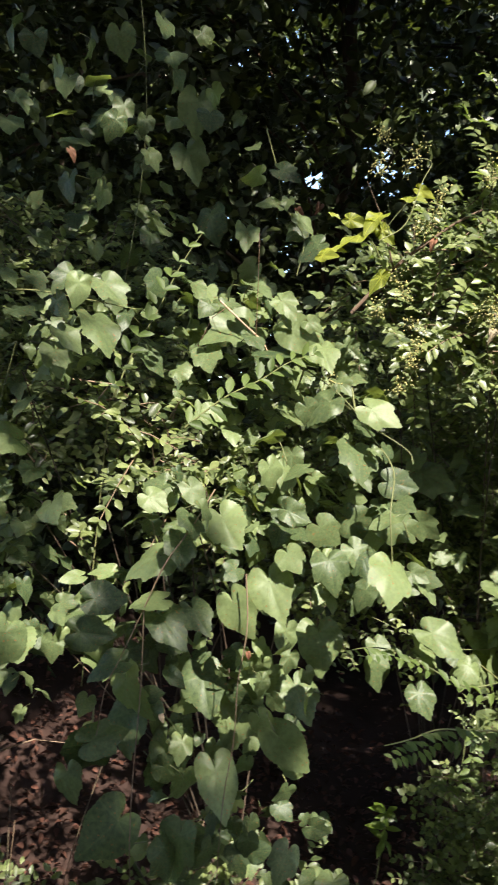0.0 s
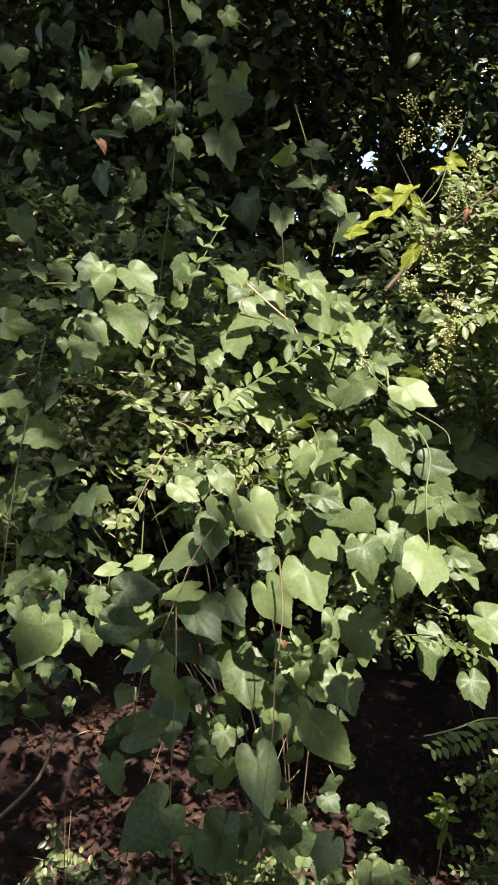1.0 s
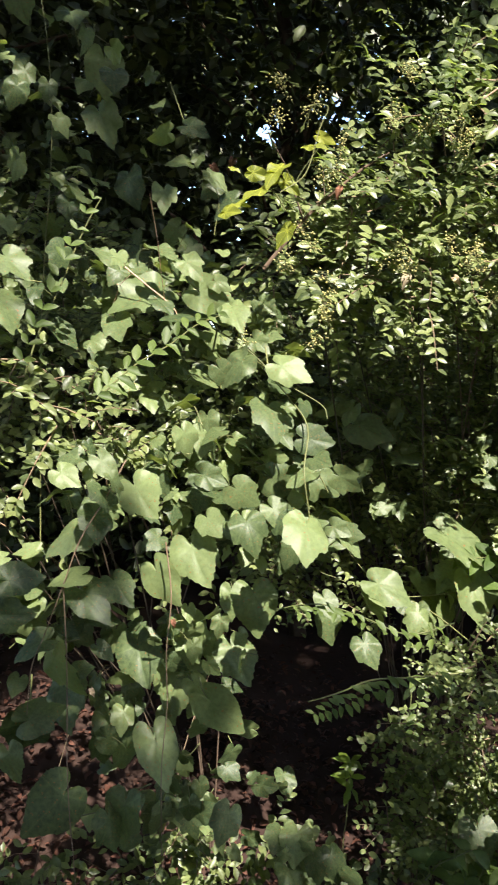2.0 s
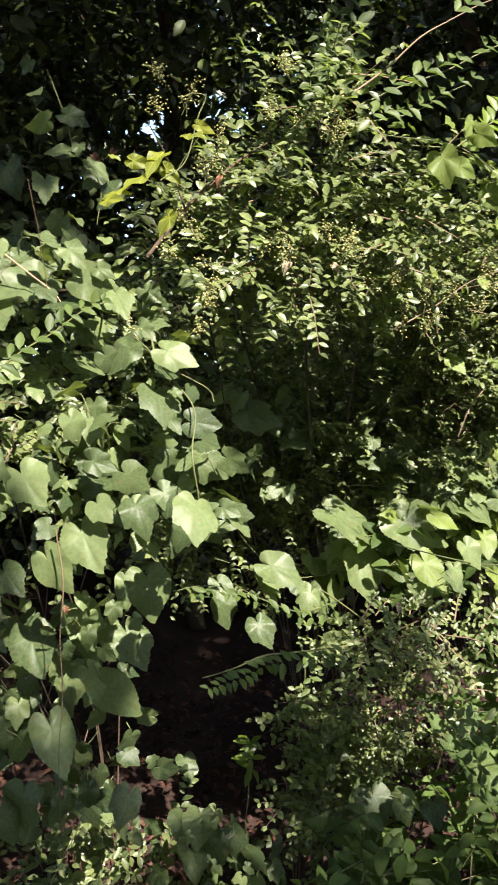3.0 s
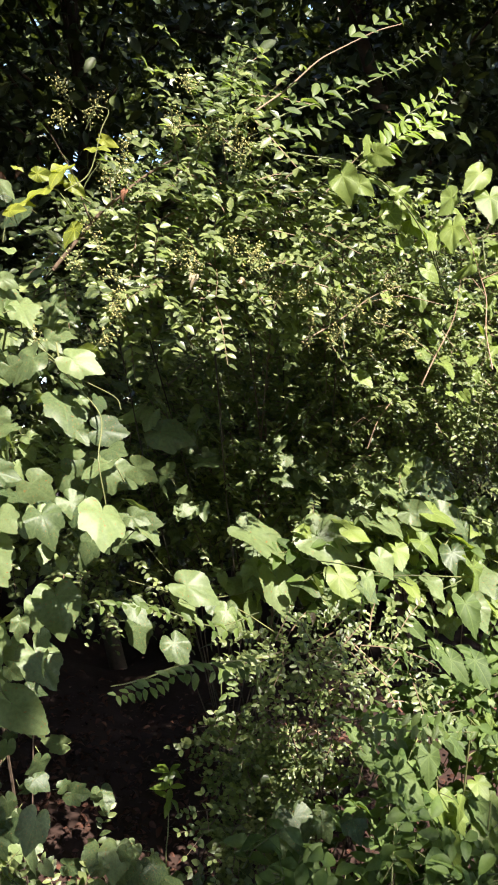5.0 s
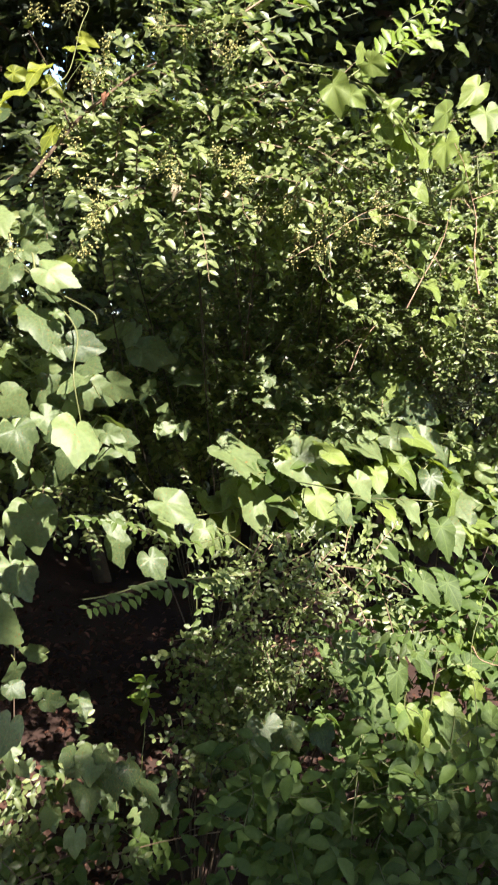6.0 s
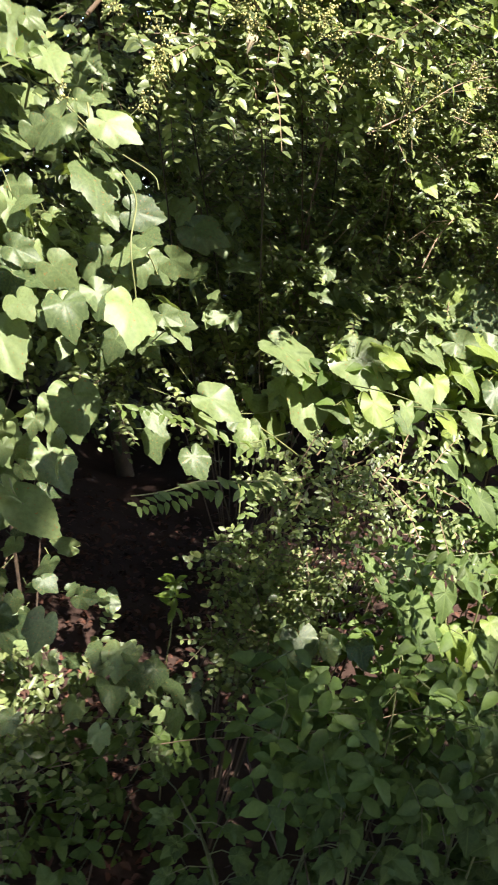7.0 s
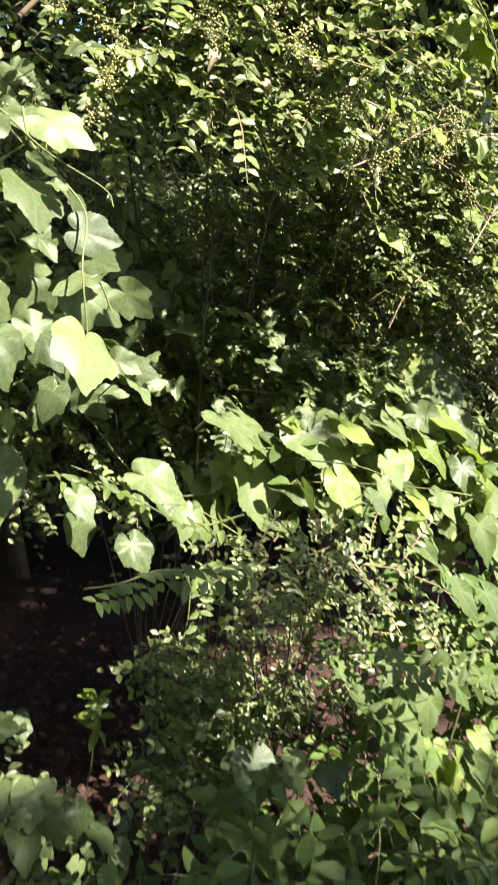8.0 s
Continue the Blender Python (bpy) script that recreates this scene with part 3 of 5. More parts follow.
ARCH = "arching privet shoot with paired leaves"
shoot(ARCH + " on a bare brown stem", [(0.69, 1.45, 2.25), (0.758, 1.45, 2.298), (0.827, 1.45, 2.357), (0.886, 1.45, 2.39), (0.958, 1.45, 2.426), (1.018, 1.45, 2.446)], 0.036, 1, 0.022, stem_mat=M_DRY, bare=0.6, up=(0.05, -0.9, 0.6))
shoot(ARCH, [(0.718, 1.5, 2.244), (0.8, 1.5, 2.28), (0.896, 1.5, 2.313), (0.97, 1.5, 2.349), (1.048, 1.5, 2.383), (1.122, 1.5, 2.429)], 0.036, 2, up=(0.05, -0.9, 0.6))
shoot(ARCH, [(0.706, 1.5, 2.207), (0.776, 1.5, 2.218), (0.836, 1.5, 2.234), (0.896, 1.5, 2.268), (0.945, 1.5, 2.289)], 0.036, 3, up=(0.05, -0.9, 0.6))
shoot(ARCH + " over the hollow", [(0.675, 1.6, 1.23), (0.567, 1.548, 1.224), (0.468, 1.496, 1.274), (0.388, 1.444, 1.314), (0.333, 1.392, 1.33), (0.289, 1.34, 1.336)], 0.027, 4, 0.018, up=(0.3, -0.5, 0.85))
shoot(ARCH + " over the hollow", [(0.637, 1.45, 1.174), (0.52, 1.36, 1.2), (0.44, 1.29, 1.222), (0.382, 1.22, 1.23), (0.341, 1.16, 1.242), (0.312, 1.11, 1.255)], 0.027, 5, 0.018, up=(0.3, -0.5, 0.85))
shoot(ARCH + " standing up", [(-0.167, 1.47, 1.758), (-0.137, 1.47, 1.84), (-0.096, 1.47, 1.921), (-0.066, 1.47, 1.991), (-0.041, 1.47, 2.041), (-0.018, 1.47, 2.079)], 0.03, 6, 0.026, up=(0.1, -1.0, 0.4))
shoot(ARCH + " among vine leaves", [(-0.024, 1.38, 1.708), (0.042, 1.38, 1.765), (0.108, 1.38, 1.803), (0.155, 1.38, 1.836), (0.206, 1.38, 1.855)], 0.034, 7, 0.02, up=(0.05, -0.9, 0.6))
shoot(ARCH + " standing up", [(0.737, 1.75, 2.27), (0.765, 1.75, 2.373), (0.779, 1.75, 2.476), (0.793, 1.75, 2.579), (0.801, 1.75, 2.656)], 0.055, 8, 0.03, up=(0.1, -1.0, 0.4))
shoot(ARCH + " standing up", [(0.685, 1.75, 2.304), (0.712, 1.75, 2.407), (0.739, 1.75, 2.498), (0.754, 1.75, 2.588)], 0.05, 9, 0.03, up=(0.1, -1.0, 0.4))
shoot(ARCH, [(1.042, 1.7, 2.234), (1.084, 1.7, 2.288), (1.141, 1.7, 2.356), (1.227, 1.7, 2.401)], 0.038, 10, 0.02, LIME_PIECE, up=(0.05, -0.9, 0.6))
shoot(ARCH + " hanging down", [(0.572, 1.6, 1.15), (0.583, 1.6, 1.103), (0.58, 1.6, 1.045), (0.571, 1.6, 1.011)], 0.028, 11, 0.016, up=(0.05, -0.9, 0.6))
shoot(ARCH + " low over the herbs", [(0.787, 1.35, 1.024), (0.845, 1.35, 1.03), (0.928, 1.35, 1.016), (1.039, 1.35, 0.999)], 0.03, 12, 0.02, up=(0.05, -0.9, 0.6))


shoot("lime green upright shoot in bright sun", [(0.939, 1.55, 2.177), (1.007, 1.55, 2.222), (1.075, 1.55, 2.254), (1.158, 1.55, 2.28)], 0.04, 13, 0.018, LIME_PIECE, up=(0.05, -0.9, 0.6))
shoot("lime green upright shoot in bright sun", [(1.073, 1.6, 2.224), (1.117, 1.6, 2.289), (1.162, 1.6, 2.349), (1.185, 1.6, 2.383)], 0.036, 14, 0.018, LIME_PIECE, up=(0.1, -1.0, 0.4))
shoot(ARCH + " standing up", [(0.597, 1.6, 2.199), (0.636, 1.6, 2.283), (0.651, 1.6, 2.354), (0.69, 1.6, 2.428)], 0.036, 15, 0.02, up=(0.1, -1.0, 0.4))
shoot(ARCH + " low over the herbs", [(0.768, 1.4, 1.046), (0.848, 1.4, 1.04), (0.933, 1.4, 1.026), (1.045, 1.4, 1.027)], 0.032, 16, 0.018, up=(0.05, -0.9, 0.6))


# ---- wild grape vines ----
def grapevine(label, stem, leaves, seed, filler=(), meshes=None, thick=0.0018, group="wild grape vines", stem_mat=None, loose_fill=0.6, facing=FACING, loose_hero=0.4, name="grape_vine", category="vine"):
    """A climbing vine: its stem, a stalk to each leaf, and the leaves. Leaf: x, y, z, length, turn of the tip from
    straight down, and for some the roll about the midrib. Filler: centre, radii, number, length of the leaves behind."""
    r = random.Random(seed)
    meshes = meshes or GRAPE
    line = smooth_line(stem, 6)
    base = line[0].copy()
    ob = thing(name, label, category, base, group)
    todo = [(Vector(l[:3]), l[3], l[4], loose_hero, 0) if len(l) == 5 else (Vector(l[:3]), l[3], l[4], 0.3, l[5]) for l in leaves]
    for (cx, cy, cz, rx, ry, rz, count, size) in filler:
        for _ in range(count):
            d = Vector((r.gauss(0, 1), r.gauss(0, 1), r.gauss(0, 1))).normalized() * r.random() ** 0.4
            todo.append((Vector((cx + d.x * rx, cy + d.y * ry, cz + d.z * rz)), size * r.uniform(0.4, 1.0), r.gauss(0, 50), loose_fill, r.gauss(0, 25)))
    for place, size, turn, loose, roll in todo:
        a = radians(turn)
        tip = Vector((math.sin(a), -0.25, -math.cos(a)))
        nrm = facing + Vector((r.gauss(0, loose), r.gauss(0, loose), r.gauss(0, loose)))
        nrm = Matrix.Rotation(radians(roll), 3, tip.normalized()) @ nrm
        leaf = part("leaf", r.choice(meshes), ob, matrix=leaf_pose(place - base, size * 0.86, tip, nrm) @ Matrix.Diagonal((r.uniform(0.85, 1.05), 1, r.uniform(0.5, 1.5), 1)))
        part("petiole", r.choice(PETIOLE), leaf)
    part("stem", mesh_of("stem", *tube([p - base for p in line], thick, thick * 0.5, 6), stem_mat or M_STEM), ob)
    return ob


VINE = "wild grape vine with pale green leaves"
grapevine(VINE + " topping the bush", [(-0.62, 1.66, 1.9), (-0.4, 1.6, 1.96), (-0.25, 1.58, 1.95), (-0.12, 1.56, 1.93)], [(-0.233, 1.456, 1.959, 0.076, -4, 4), (-0.194, 1.521, 1.972, 0.097, 43, 11), (-0.253, 1.475, 1.977, 0.08, -27, 9), (-0.328, 1.501, 1.975, 0.07, 37, -17), (-0.201, 1.473, 1.894, 0.131, 11, 0), (-0.26, 1.406, 1.916, 0.061, 39, 30), (-0.246, 1.409, 1.862, 0.078, 56, 14), (-0.323, 1.384, 1.893, 0.065, 62, -1), (-0.412, 1.447, 1.866, 0.085, 76, 40), (-0.437, 1.498, 1.905, 0.067, 87, 45), (-0.278, 1.505, 1.837, 0.099, 18, 0), (-0.422, 1.556, 1.975, 0.062, -39, 6), (-0.401, 1.589, 1.994, 0.055, 45, -7), (-0.452, 1.572, 1.977, 0.055, 135, -1)], 201,
          [(-0.35, 1.7, 1.93, 0.24, 0.06, 0.07, 24, 0.068), (-0.75, 1.69, 1.9, 0.2, 0.12, 0.12, 13, 0.072), (-0.38, 1.64, 1.8, 0.12, 0.05, 0.06, 12, 0.068)])
grapevine(VINE + " over the crest", [(0.085, 1.542, 1.909), (0.126, 1.509, 1.863), (0.181, 1.489, 1.836), (0.244, 1.456, 1.793), (0.3, 1.413, 1.736), (0.365, 1.378, 1.693), (0.374, 1.358, 1.668)], [(-0.094, 1.534, 1.988, 0.068, -34, -18), (-0.031, 1.53, 1.985, 0.07, 28, -10), (-0.114, 1.589, 1.849, 0.082, 58, 0), (0.003, 1.524, 1.854, 0.083, 21, 13), (0.073, 1.551, 1.909, 0.15, -54, 15), (0.137, 1.477, 1.954, 0.075, 40, 7), (0.084, 1.493, 1.982, 0.077, 36, 17), (0.203, 1.495, 1.976, 0.044, -6, 9), (0.114, 1.509, 1.957, 0.052, 27, -17), (0.189, 1.475, 1.918, 0.046, 59, 30), (0.161, 1.481, 1.901, 0.11, 65, 30), (0.087, 1.496, 1.887, 0.062, 27, -18), (0.175, 1.497, 1.854, 0.143, -66, 60), (0.219, 1.482, 1.871, 0.092, 12, 20)], 202,
          [(0.05, 1.66, 1.95, 0.24, 0.06, 0.07, 43, 0.068), (0.12, 1.59, 1.8, 0.2, 0.05, 0.1, 48, 0.068), (0.3, 1.66, 1.85, 0.1, 0.05, 0.08, 19, 0.064)])
grapevine(VINE + " in bright sun", [(0.277, 1.468, 1.8), (0.283, 1.427, 1.749), (0.312, 1.39, 1.705), (0.338, 1.345, 1.655), (0.324, 1.28, 1.587), (0.331, 1.28, 1.517), (0.33, 1.28, 1.504)], [(0.322, 1.235, 1.504, 0.098, -17, -5), (0.279, 1.385, 1.686, 0.098, -5, 0), (0.338, 1.36, 1.635, 0.075, 81, 25), (0.297, 1.36, 1.759, 0.087, 60, 20), (0.234, 1.45, 1.771, 0.092, -66, 15), (0.341, 1.33, 1.579, 0.073, -93, 45), (0.231, 1.3, 1.504, 0.08, 12, 10), (0.218, 1.33, 1.553, 0.07, 49, 30), (0.399, 1.35, 1.462, 0.062, 68, 10), (0.381, 1.35, 1.484, 0.05, 61, 10), (0.306, 1.37, 1.689, 0.035, 40, 0), (0.351, 1.35, 1.601, 0.057, 53, 15), (0.397, 1.38, 1.567, 0.069, 52, 35), (0.19, 1.4, 1.649, 0.061, -63, 20), (0.279, 1.34, 1.518, 0.08, 45, 20), (0.164, 1.35, 1.577, 0.063, 66, 35)] + [(0.13, 1.388, 1.647, 0.07, 38, 0), (0.348, 1.411, 1.567, 0.094, 58, 40), (0.288, 1.455, 1.559, 0.092, 64, 30), (0.159, 1.384, 1.575, 0.072, 63, 20), (0.227, 1.384, 1.539, 0.067, 30, 10), (0.052, 1.313, 1.562, 0.095, 33, 25), (0.291, 1.336, 1.51, 0.075, 21, 10), (0.227, 1.333, 1.5, 0.078, 13, 10), (0.167, 1.346, 1.504, 0.061, 34, 16)], 203,
          [(0.22, 1.46, 1.62, 0.17, 0.05, 0.14, 60, 0.068), (0.3, 1.44, 1.46, 0.12, 0.05, 0.08, 28, 0.064)])
grapevine(VINE + " on forked stems", [(0.038, 1.305, 1.609), (0.005, 1.28, 1.548), (-0.035, 1.28, 1.485), (-0.064, 1.28, 1.413), (-0.097, 1.28, 1.331), (-0.118, 1.28, 1.281), (-0.128, 1.28, 1.204)], [(0.026, 1.481, 1.74, 0.072, -76, 10), (-0.051, 1.357, 1.608, 0.074, -62, 40), (-0.027, 1.35, 1.631, 0.044, 48, 6), (-0.001, 1.3, 1.608, 0.068, 41, 16), (-0.077, 1.355, 1.554, 0.069, -98, 40), (-0.047, 1.325, 1.492, 0.108, -90, 30), (0.001, 1.289, 1.563, 0.07, -10, -7), (-0.015, 1.308, 1.519, 0.077, -3, -12), (0.02, 1.268, 1.58, 0.057, 40, -16), (-0.069, 1.316, 1.589, 0.06, 54, 4), (-0.194, 1.264, 1.417, 0.048, 86, 20), (-0.156, 1.236, 1.379, 0.085, 92, 35), (-0.106, 1.318, 1.313, 0.084, -66, 20), (-0.135, 1.224, 1.435, 0.082, 110, 40), (-0.042, 1.297, 1.424, 0.076, -81, 30), (-0.038, 1.311, 1.395, 0.108, 37, 15)] + [(0.014, 1.319, 1.406, 0.081, 33, 20), (-0.092, 1.336, 1.279, 0.114, 33, 50), (-0.016, 1.334, 1.294, 0.052, 48, 3)], 204,
          [(0.02, 1.42, 1.55, 0.14, 0.05, 0.12, 33, 0.06), (-0.2, 1.46, 1.38, 0.2, 0.06, 0.08, 33, 0.068), (-0.35, 1.54, 1.48, 0.14, 0.05, 0.1, 24, 0.068)], stem_mat=M_TWIG, thick=0.0013)
grapevine(VINE + " hanging to the ground", [(-0.064, 1.28, 1.413), (-0.062, 1.28, 1.305), (-0.063, 1.28, 1.233), (-0.066, 1.28, 1.115), (-0.064, 1.28, 1.024), (-0.06, 1.28, 0.962), (-0.054, 1.28, 0.787)], [(-0.052, 1.326, 1.26, 0.041, 94, 20), (-0.149, 1.389, 1.154, 0.101, 111, 10), (-0.159, 1.413, 1.139, 0.129, -11, 0), (-0.194, 1.423, 1.081, 0.084, 15, 20), (-0.099, 1.406, 1.01, 0.138, -52, 0), (-0.012, 1.366, 0.986, 0.087, 28, 0), (-0.159, 1.364, 1.235, 0.046, -20, 0), (-0.026, 1.471, 1.082, 0.079, 63, 10), (0.013, 1.431, 1.076, 0.09, 32, 10), (-0.017, 1.506, 1.107, 0.124, 21, 10), (0.068, 1.379, 1.116, 0.134, 10, 10), (0.128, 1.321, 1.028, 0.057, 0, 0), (0.012, 1.39, 0.995, 0.115, -7, 0), (0.14, 1.363, 1.452, 0.11, 21, 15), (0.08, 1.353, 1.414, 0.104, 33, 20), (0.126, 1.46, 1.292, 0.104, 16, 10)] + [(0.107, 1.521, 1.19, 0.139, -13, 10), (0.035, 1.461, 1.257, 0.118, 14, 10), (-0.098, 1.47, 1.177, 0.122, 14, 0)], 205,
          [(0.0, 1.5, 1.22, 0.2, 0.05, 0.15, 34, 0.075), (-0.2, 1.5, 1.32, 0.22, 0.05, 0.08, 40, 0.075), (0.08, 1.52, 1.0, 0.2, 0.05, 0.16, 34, 0.075), (0.14, 1.4, 1.24, 0.1, 0.04, 0.12, 16, 0.07), (0.1, 1.5, 0.9, 0.12, 0.05, 0.1, 10, 0.07)], stem_mat=M_TWIG, thick=0.0013, facing=Vector((0.1, -0.95, 0.25)))
grapevine("wild grape vine with shaded leaves beside the dark hollow", [(0.098, 1.32, 1.471), (0.105, 1.32, 1.38), (0.095, 1.32, 1.288), (0.094, 1.32, 1.195), (0.082, 1.32, 1.084), (0.079, 1.32, 0.916)], [(0.168, 1.296, 1.209, 0.122, 40, 0), (0.192, 1.301, 1.018, 0.079, -27, 0), (0.251, 1.527, 1.332, 0.119, 6, 10), (0.209, 1.486, 1.237, 0.108, 21, 0), (0.313, 1.7, 0.874, 0.039, 0, 0), (0.086, 1.65, 0.875, 0.067, 0, 0), (0.098, 1.7, 0.939, 0.059, 20, 0), (0.068, 1.72, 1.032, 0.067, -10, 0), (0.18, 1.72, 1.179, 0.073, 15, 0), (0.128, 1.7, 1.158, 0.05, -50, 0), (0.103, 1.68, 1.35, 0.062, 20, 0), (0.314, 1.65, 0.749, 0.045, -60, 0), (0.361, 1.65, 0.772, 0.045, -40, 0), (0.437, 1.9, 1.227, 0.087, 20, 0), (0.67, 1.95, 1.179, 0.092, 0, 0), (0.216, 1.85, 1.258, 0.1, 0, 0)] + [(0.131, 1.75, 0.796, 0.086, 10, 0)], 206,
          [(0.1, 1.79, 1.0, 0.16, 0.05, 0.2, 10, 0.072)], stem_mat=M_TWIG, thick=0.0013, facing=Vector((0.1, -0.95, 0.25)))
grapevine("wild grape vine with broad leaves half in shade", [(-0.5, 1.6, 0.9), (-0.45, 1.55, 1.3), (-0.4, 1.5, 1.6), (-0.35, 1.5, 1.85)], [(-0.396, 1.494, 1.731, 0.089, -28, -10), (-0.327, 1.503, 1.741, 0.068, 0, 15), (-0.355, 1.54, 1.669, 0.109, -69, -12), (-0.302, 1.493, 1.617, 0.084, -18, -10), (-0.262, 1.478, 1.555, 0.091, 41, 0), (-0.393, 1.59, 1.567, 0.101, -52, 0), (-0.275, 1.352, 1.427, 0.053, 10, -7), (-0.288, 1.302, 1.356, 0.104, -24, 0), (-0.295, 1.353, 1.338, 0.127, -17, 25)], 207,
          [(-0.5, 1.69, 1.6, 0.15, 0.1, 0.2, 22, 0.072), (-0.5, 1.76, 1.15, 0.22, 0.06, 0.14, 38, 0.076)])
grapevine("wild grape vine climbing a tree in shade", [(-0.3, 2.2, 1.0), (-0.25, 2.1, 1.9), (-0.2, 2.05, 2.5), (-0.3, 2.1, 3.2)], [(-0.313, 1.95, 2.533, 0.095, 30), (-0.381, 1.95, 2.532, 0.098, 5), (-0.407, 1.95, 2.564, 0.084, -40), (-0.26, 1.95, 2.442, 0.082, -20), (-0.188, 1.95, 2.446, 0.063, 0), (-0.252, 2, 2.497, 0.079, 0), (-0.547, 2.05, 2.463, 0.119, 10), (-0.583, 1.95, 2.41, 0.06, 0), (-0.528, 2.05, 2.523, 0.101, 30), (-0.548, 2.05, 2.702, 0.104, -10), (-0.629, 2.1, 2.642, 0.106, 0), (-0.509, 2.1, 2.702, 0.106, 20), (-0.17, 2.05, 2.735, 0.102, 0), (-0.155, 2.1, 2.679, 0.115, 10), (-0.08, 2.15, 2.579, 0.141, 0), (-0.185, 2.05, 2.403, 0.072, 40), (-0.101, 2.2, 2.463, 0.141, 20), (-0.294, 2.15, 2.744, 0.106, 10), (-0.406, 2.15, 2.352, 0.101, 0)], 208,
          [(-0.3, 2.25, 2.5, 0.35, 0.15, 0.35, 50, 0.1), (-0.8, 2.3, 2.4, 0.3, 0.2, 0.4, 30, 0.1)])
grapevine("wild grape vine tip hanging before dark woods", [(0.099, 1.87, 2.421), (0.132, 1.87, 2.32), (0.151, 1.87, 2.245), (0.202, 1.87, 2.169), (0.191, 1.87, 2.08)], [(0.069, 1.85, 2.366, 0.069, 30), (0.09, 1.85, 2.301, 0.081, -80), (0.139, 1.85, 2.316, 0.088, 60), (0.132, 1.85, 2.237, 0.074, -80), (0.16, 1.85, 2.25, 0.052, 0), (0.188, 1.85, 2.208, 0.073, 60), (0.233, 1.85, 2.15, 0.09, -80), (0.196, 1.9, 2.197, 0.066, -50), (0.142, 1.85, 2.091, 0.057, 0), (-0.028, 1.85, 2.595, 0.052, 50), (-0.06, 1.85, 2.618, 0.061, 40), (-0.025, 1.85, 2.485, 0.08, 60), (-0.035, 1.95, 2.473, 0.094, 0), (0.071, 2.05, 2.224, 0.107, 0), (-0.027, 2.15, 2.283, 0.125, 10), (-0.467, 2.05, 2.176, 0.123, 0), (-0.608, 2.1, 2.217, 0.128, 10), (-0.181, 2.15, 2.218, 0.1, 0), (-0.293, 1.95, 2.136, 0.069, 10)], 209, [(-0.05, 2.25, 2.1, 0.35, 0.12, 0.12, 26, 0.1)])
grapevine("yellowing vine with translucent lit leaves", [(0.5, 1.75, 1.95), (0.42, 1.74, 2.05), (0.36, 1.73, 2.14), (0.42, 1.72, 2.24)], [(0.281, 1.5, 2.09, 0.089, -62), (0.312, 1.5, 2.128, 0.077, -30), (0.264, 1.54, 2.129, 0.056, 70), (0.221, 1.52, 2.062, 0.055, 80), (0.297, 1.5, 2.12, 0.037, 40), (0.224, 1.5, 2.127, 0.027, 60), (0.325, 1.53, 2.11, 0.056, 40), (0.21, 1.5, 2.047, 0.054, 70), (0.324, 1.5, 2.014, 0.063, -50), (0.366, 1.5, 2.165, 0.055, 60), (0.388, 1.5, 2.183, 0.047, 60)], 210, meshes=YELLOWING)
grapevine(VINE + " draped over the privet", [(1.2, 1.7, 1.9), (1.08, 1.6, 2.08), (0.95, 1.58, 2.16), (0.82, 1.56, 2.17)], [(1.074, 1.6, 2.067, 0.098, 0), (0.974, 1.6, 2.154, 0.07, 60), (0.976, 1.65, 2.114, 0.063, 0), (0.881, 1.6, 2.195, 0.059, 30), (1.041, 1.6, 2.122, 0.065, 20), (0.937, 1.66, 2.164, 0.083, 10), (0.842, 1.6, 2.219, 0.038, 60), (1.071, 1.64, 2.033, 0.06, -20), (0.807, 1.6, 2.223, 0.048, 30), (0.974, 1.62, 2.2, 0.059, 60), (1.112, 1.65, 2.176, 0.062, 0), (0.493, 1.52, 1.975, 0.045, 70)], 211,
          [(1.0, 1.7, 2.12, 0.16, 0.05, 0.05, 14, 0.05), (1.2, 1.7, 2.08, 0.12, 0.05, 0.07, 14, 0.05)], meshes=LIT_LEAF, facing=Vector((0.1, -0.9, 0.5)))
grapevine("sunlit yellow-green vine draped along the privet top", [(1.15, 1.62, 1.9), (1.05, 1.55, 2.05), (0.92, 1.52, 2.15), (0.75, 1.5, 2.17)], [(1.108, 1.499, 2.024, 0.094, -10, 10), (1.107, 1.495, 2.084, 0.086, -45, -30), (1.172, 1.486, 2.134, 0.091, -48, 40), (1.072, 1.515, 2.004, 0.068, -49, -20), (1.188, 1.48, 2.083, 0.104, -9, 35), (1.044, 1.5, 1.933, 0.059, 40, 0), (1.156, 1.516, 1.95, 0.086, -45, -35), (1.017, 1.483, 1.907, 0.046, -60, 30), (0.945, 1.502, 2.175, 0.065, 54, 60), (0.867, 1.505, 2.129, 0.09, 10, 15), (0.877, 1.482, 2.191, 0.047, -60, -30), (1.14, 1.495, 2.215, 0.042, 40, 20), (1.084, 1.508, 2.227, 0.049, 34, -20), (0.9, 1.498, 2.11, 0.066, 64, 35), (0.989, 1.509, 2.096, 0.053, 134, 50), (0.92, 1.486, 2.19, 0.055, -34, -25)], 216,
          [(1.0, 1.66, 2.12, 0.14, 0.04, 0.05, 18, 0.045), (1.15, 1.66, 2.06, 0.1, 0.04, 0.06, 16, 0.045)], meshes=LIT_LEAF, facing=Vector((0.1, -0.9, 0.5)))
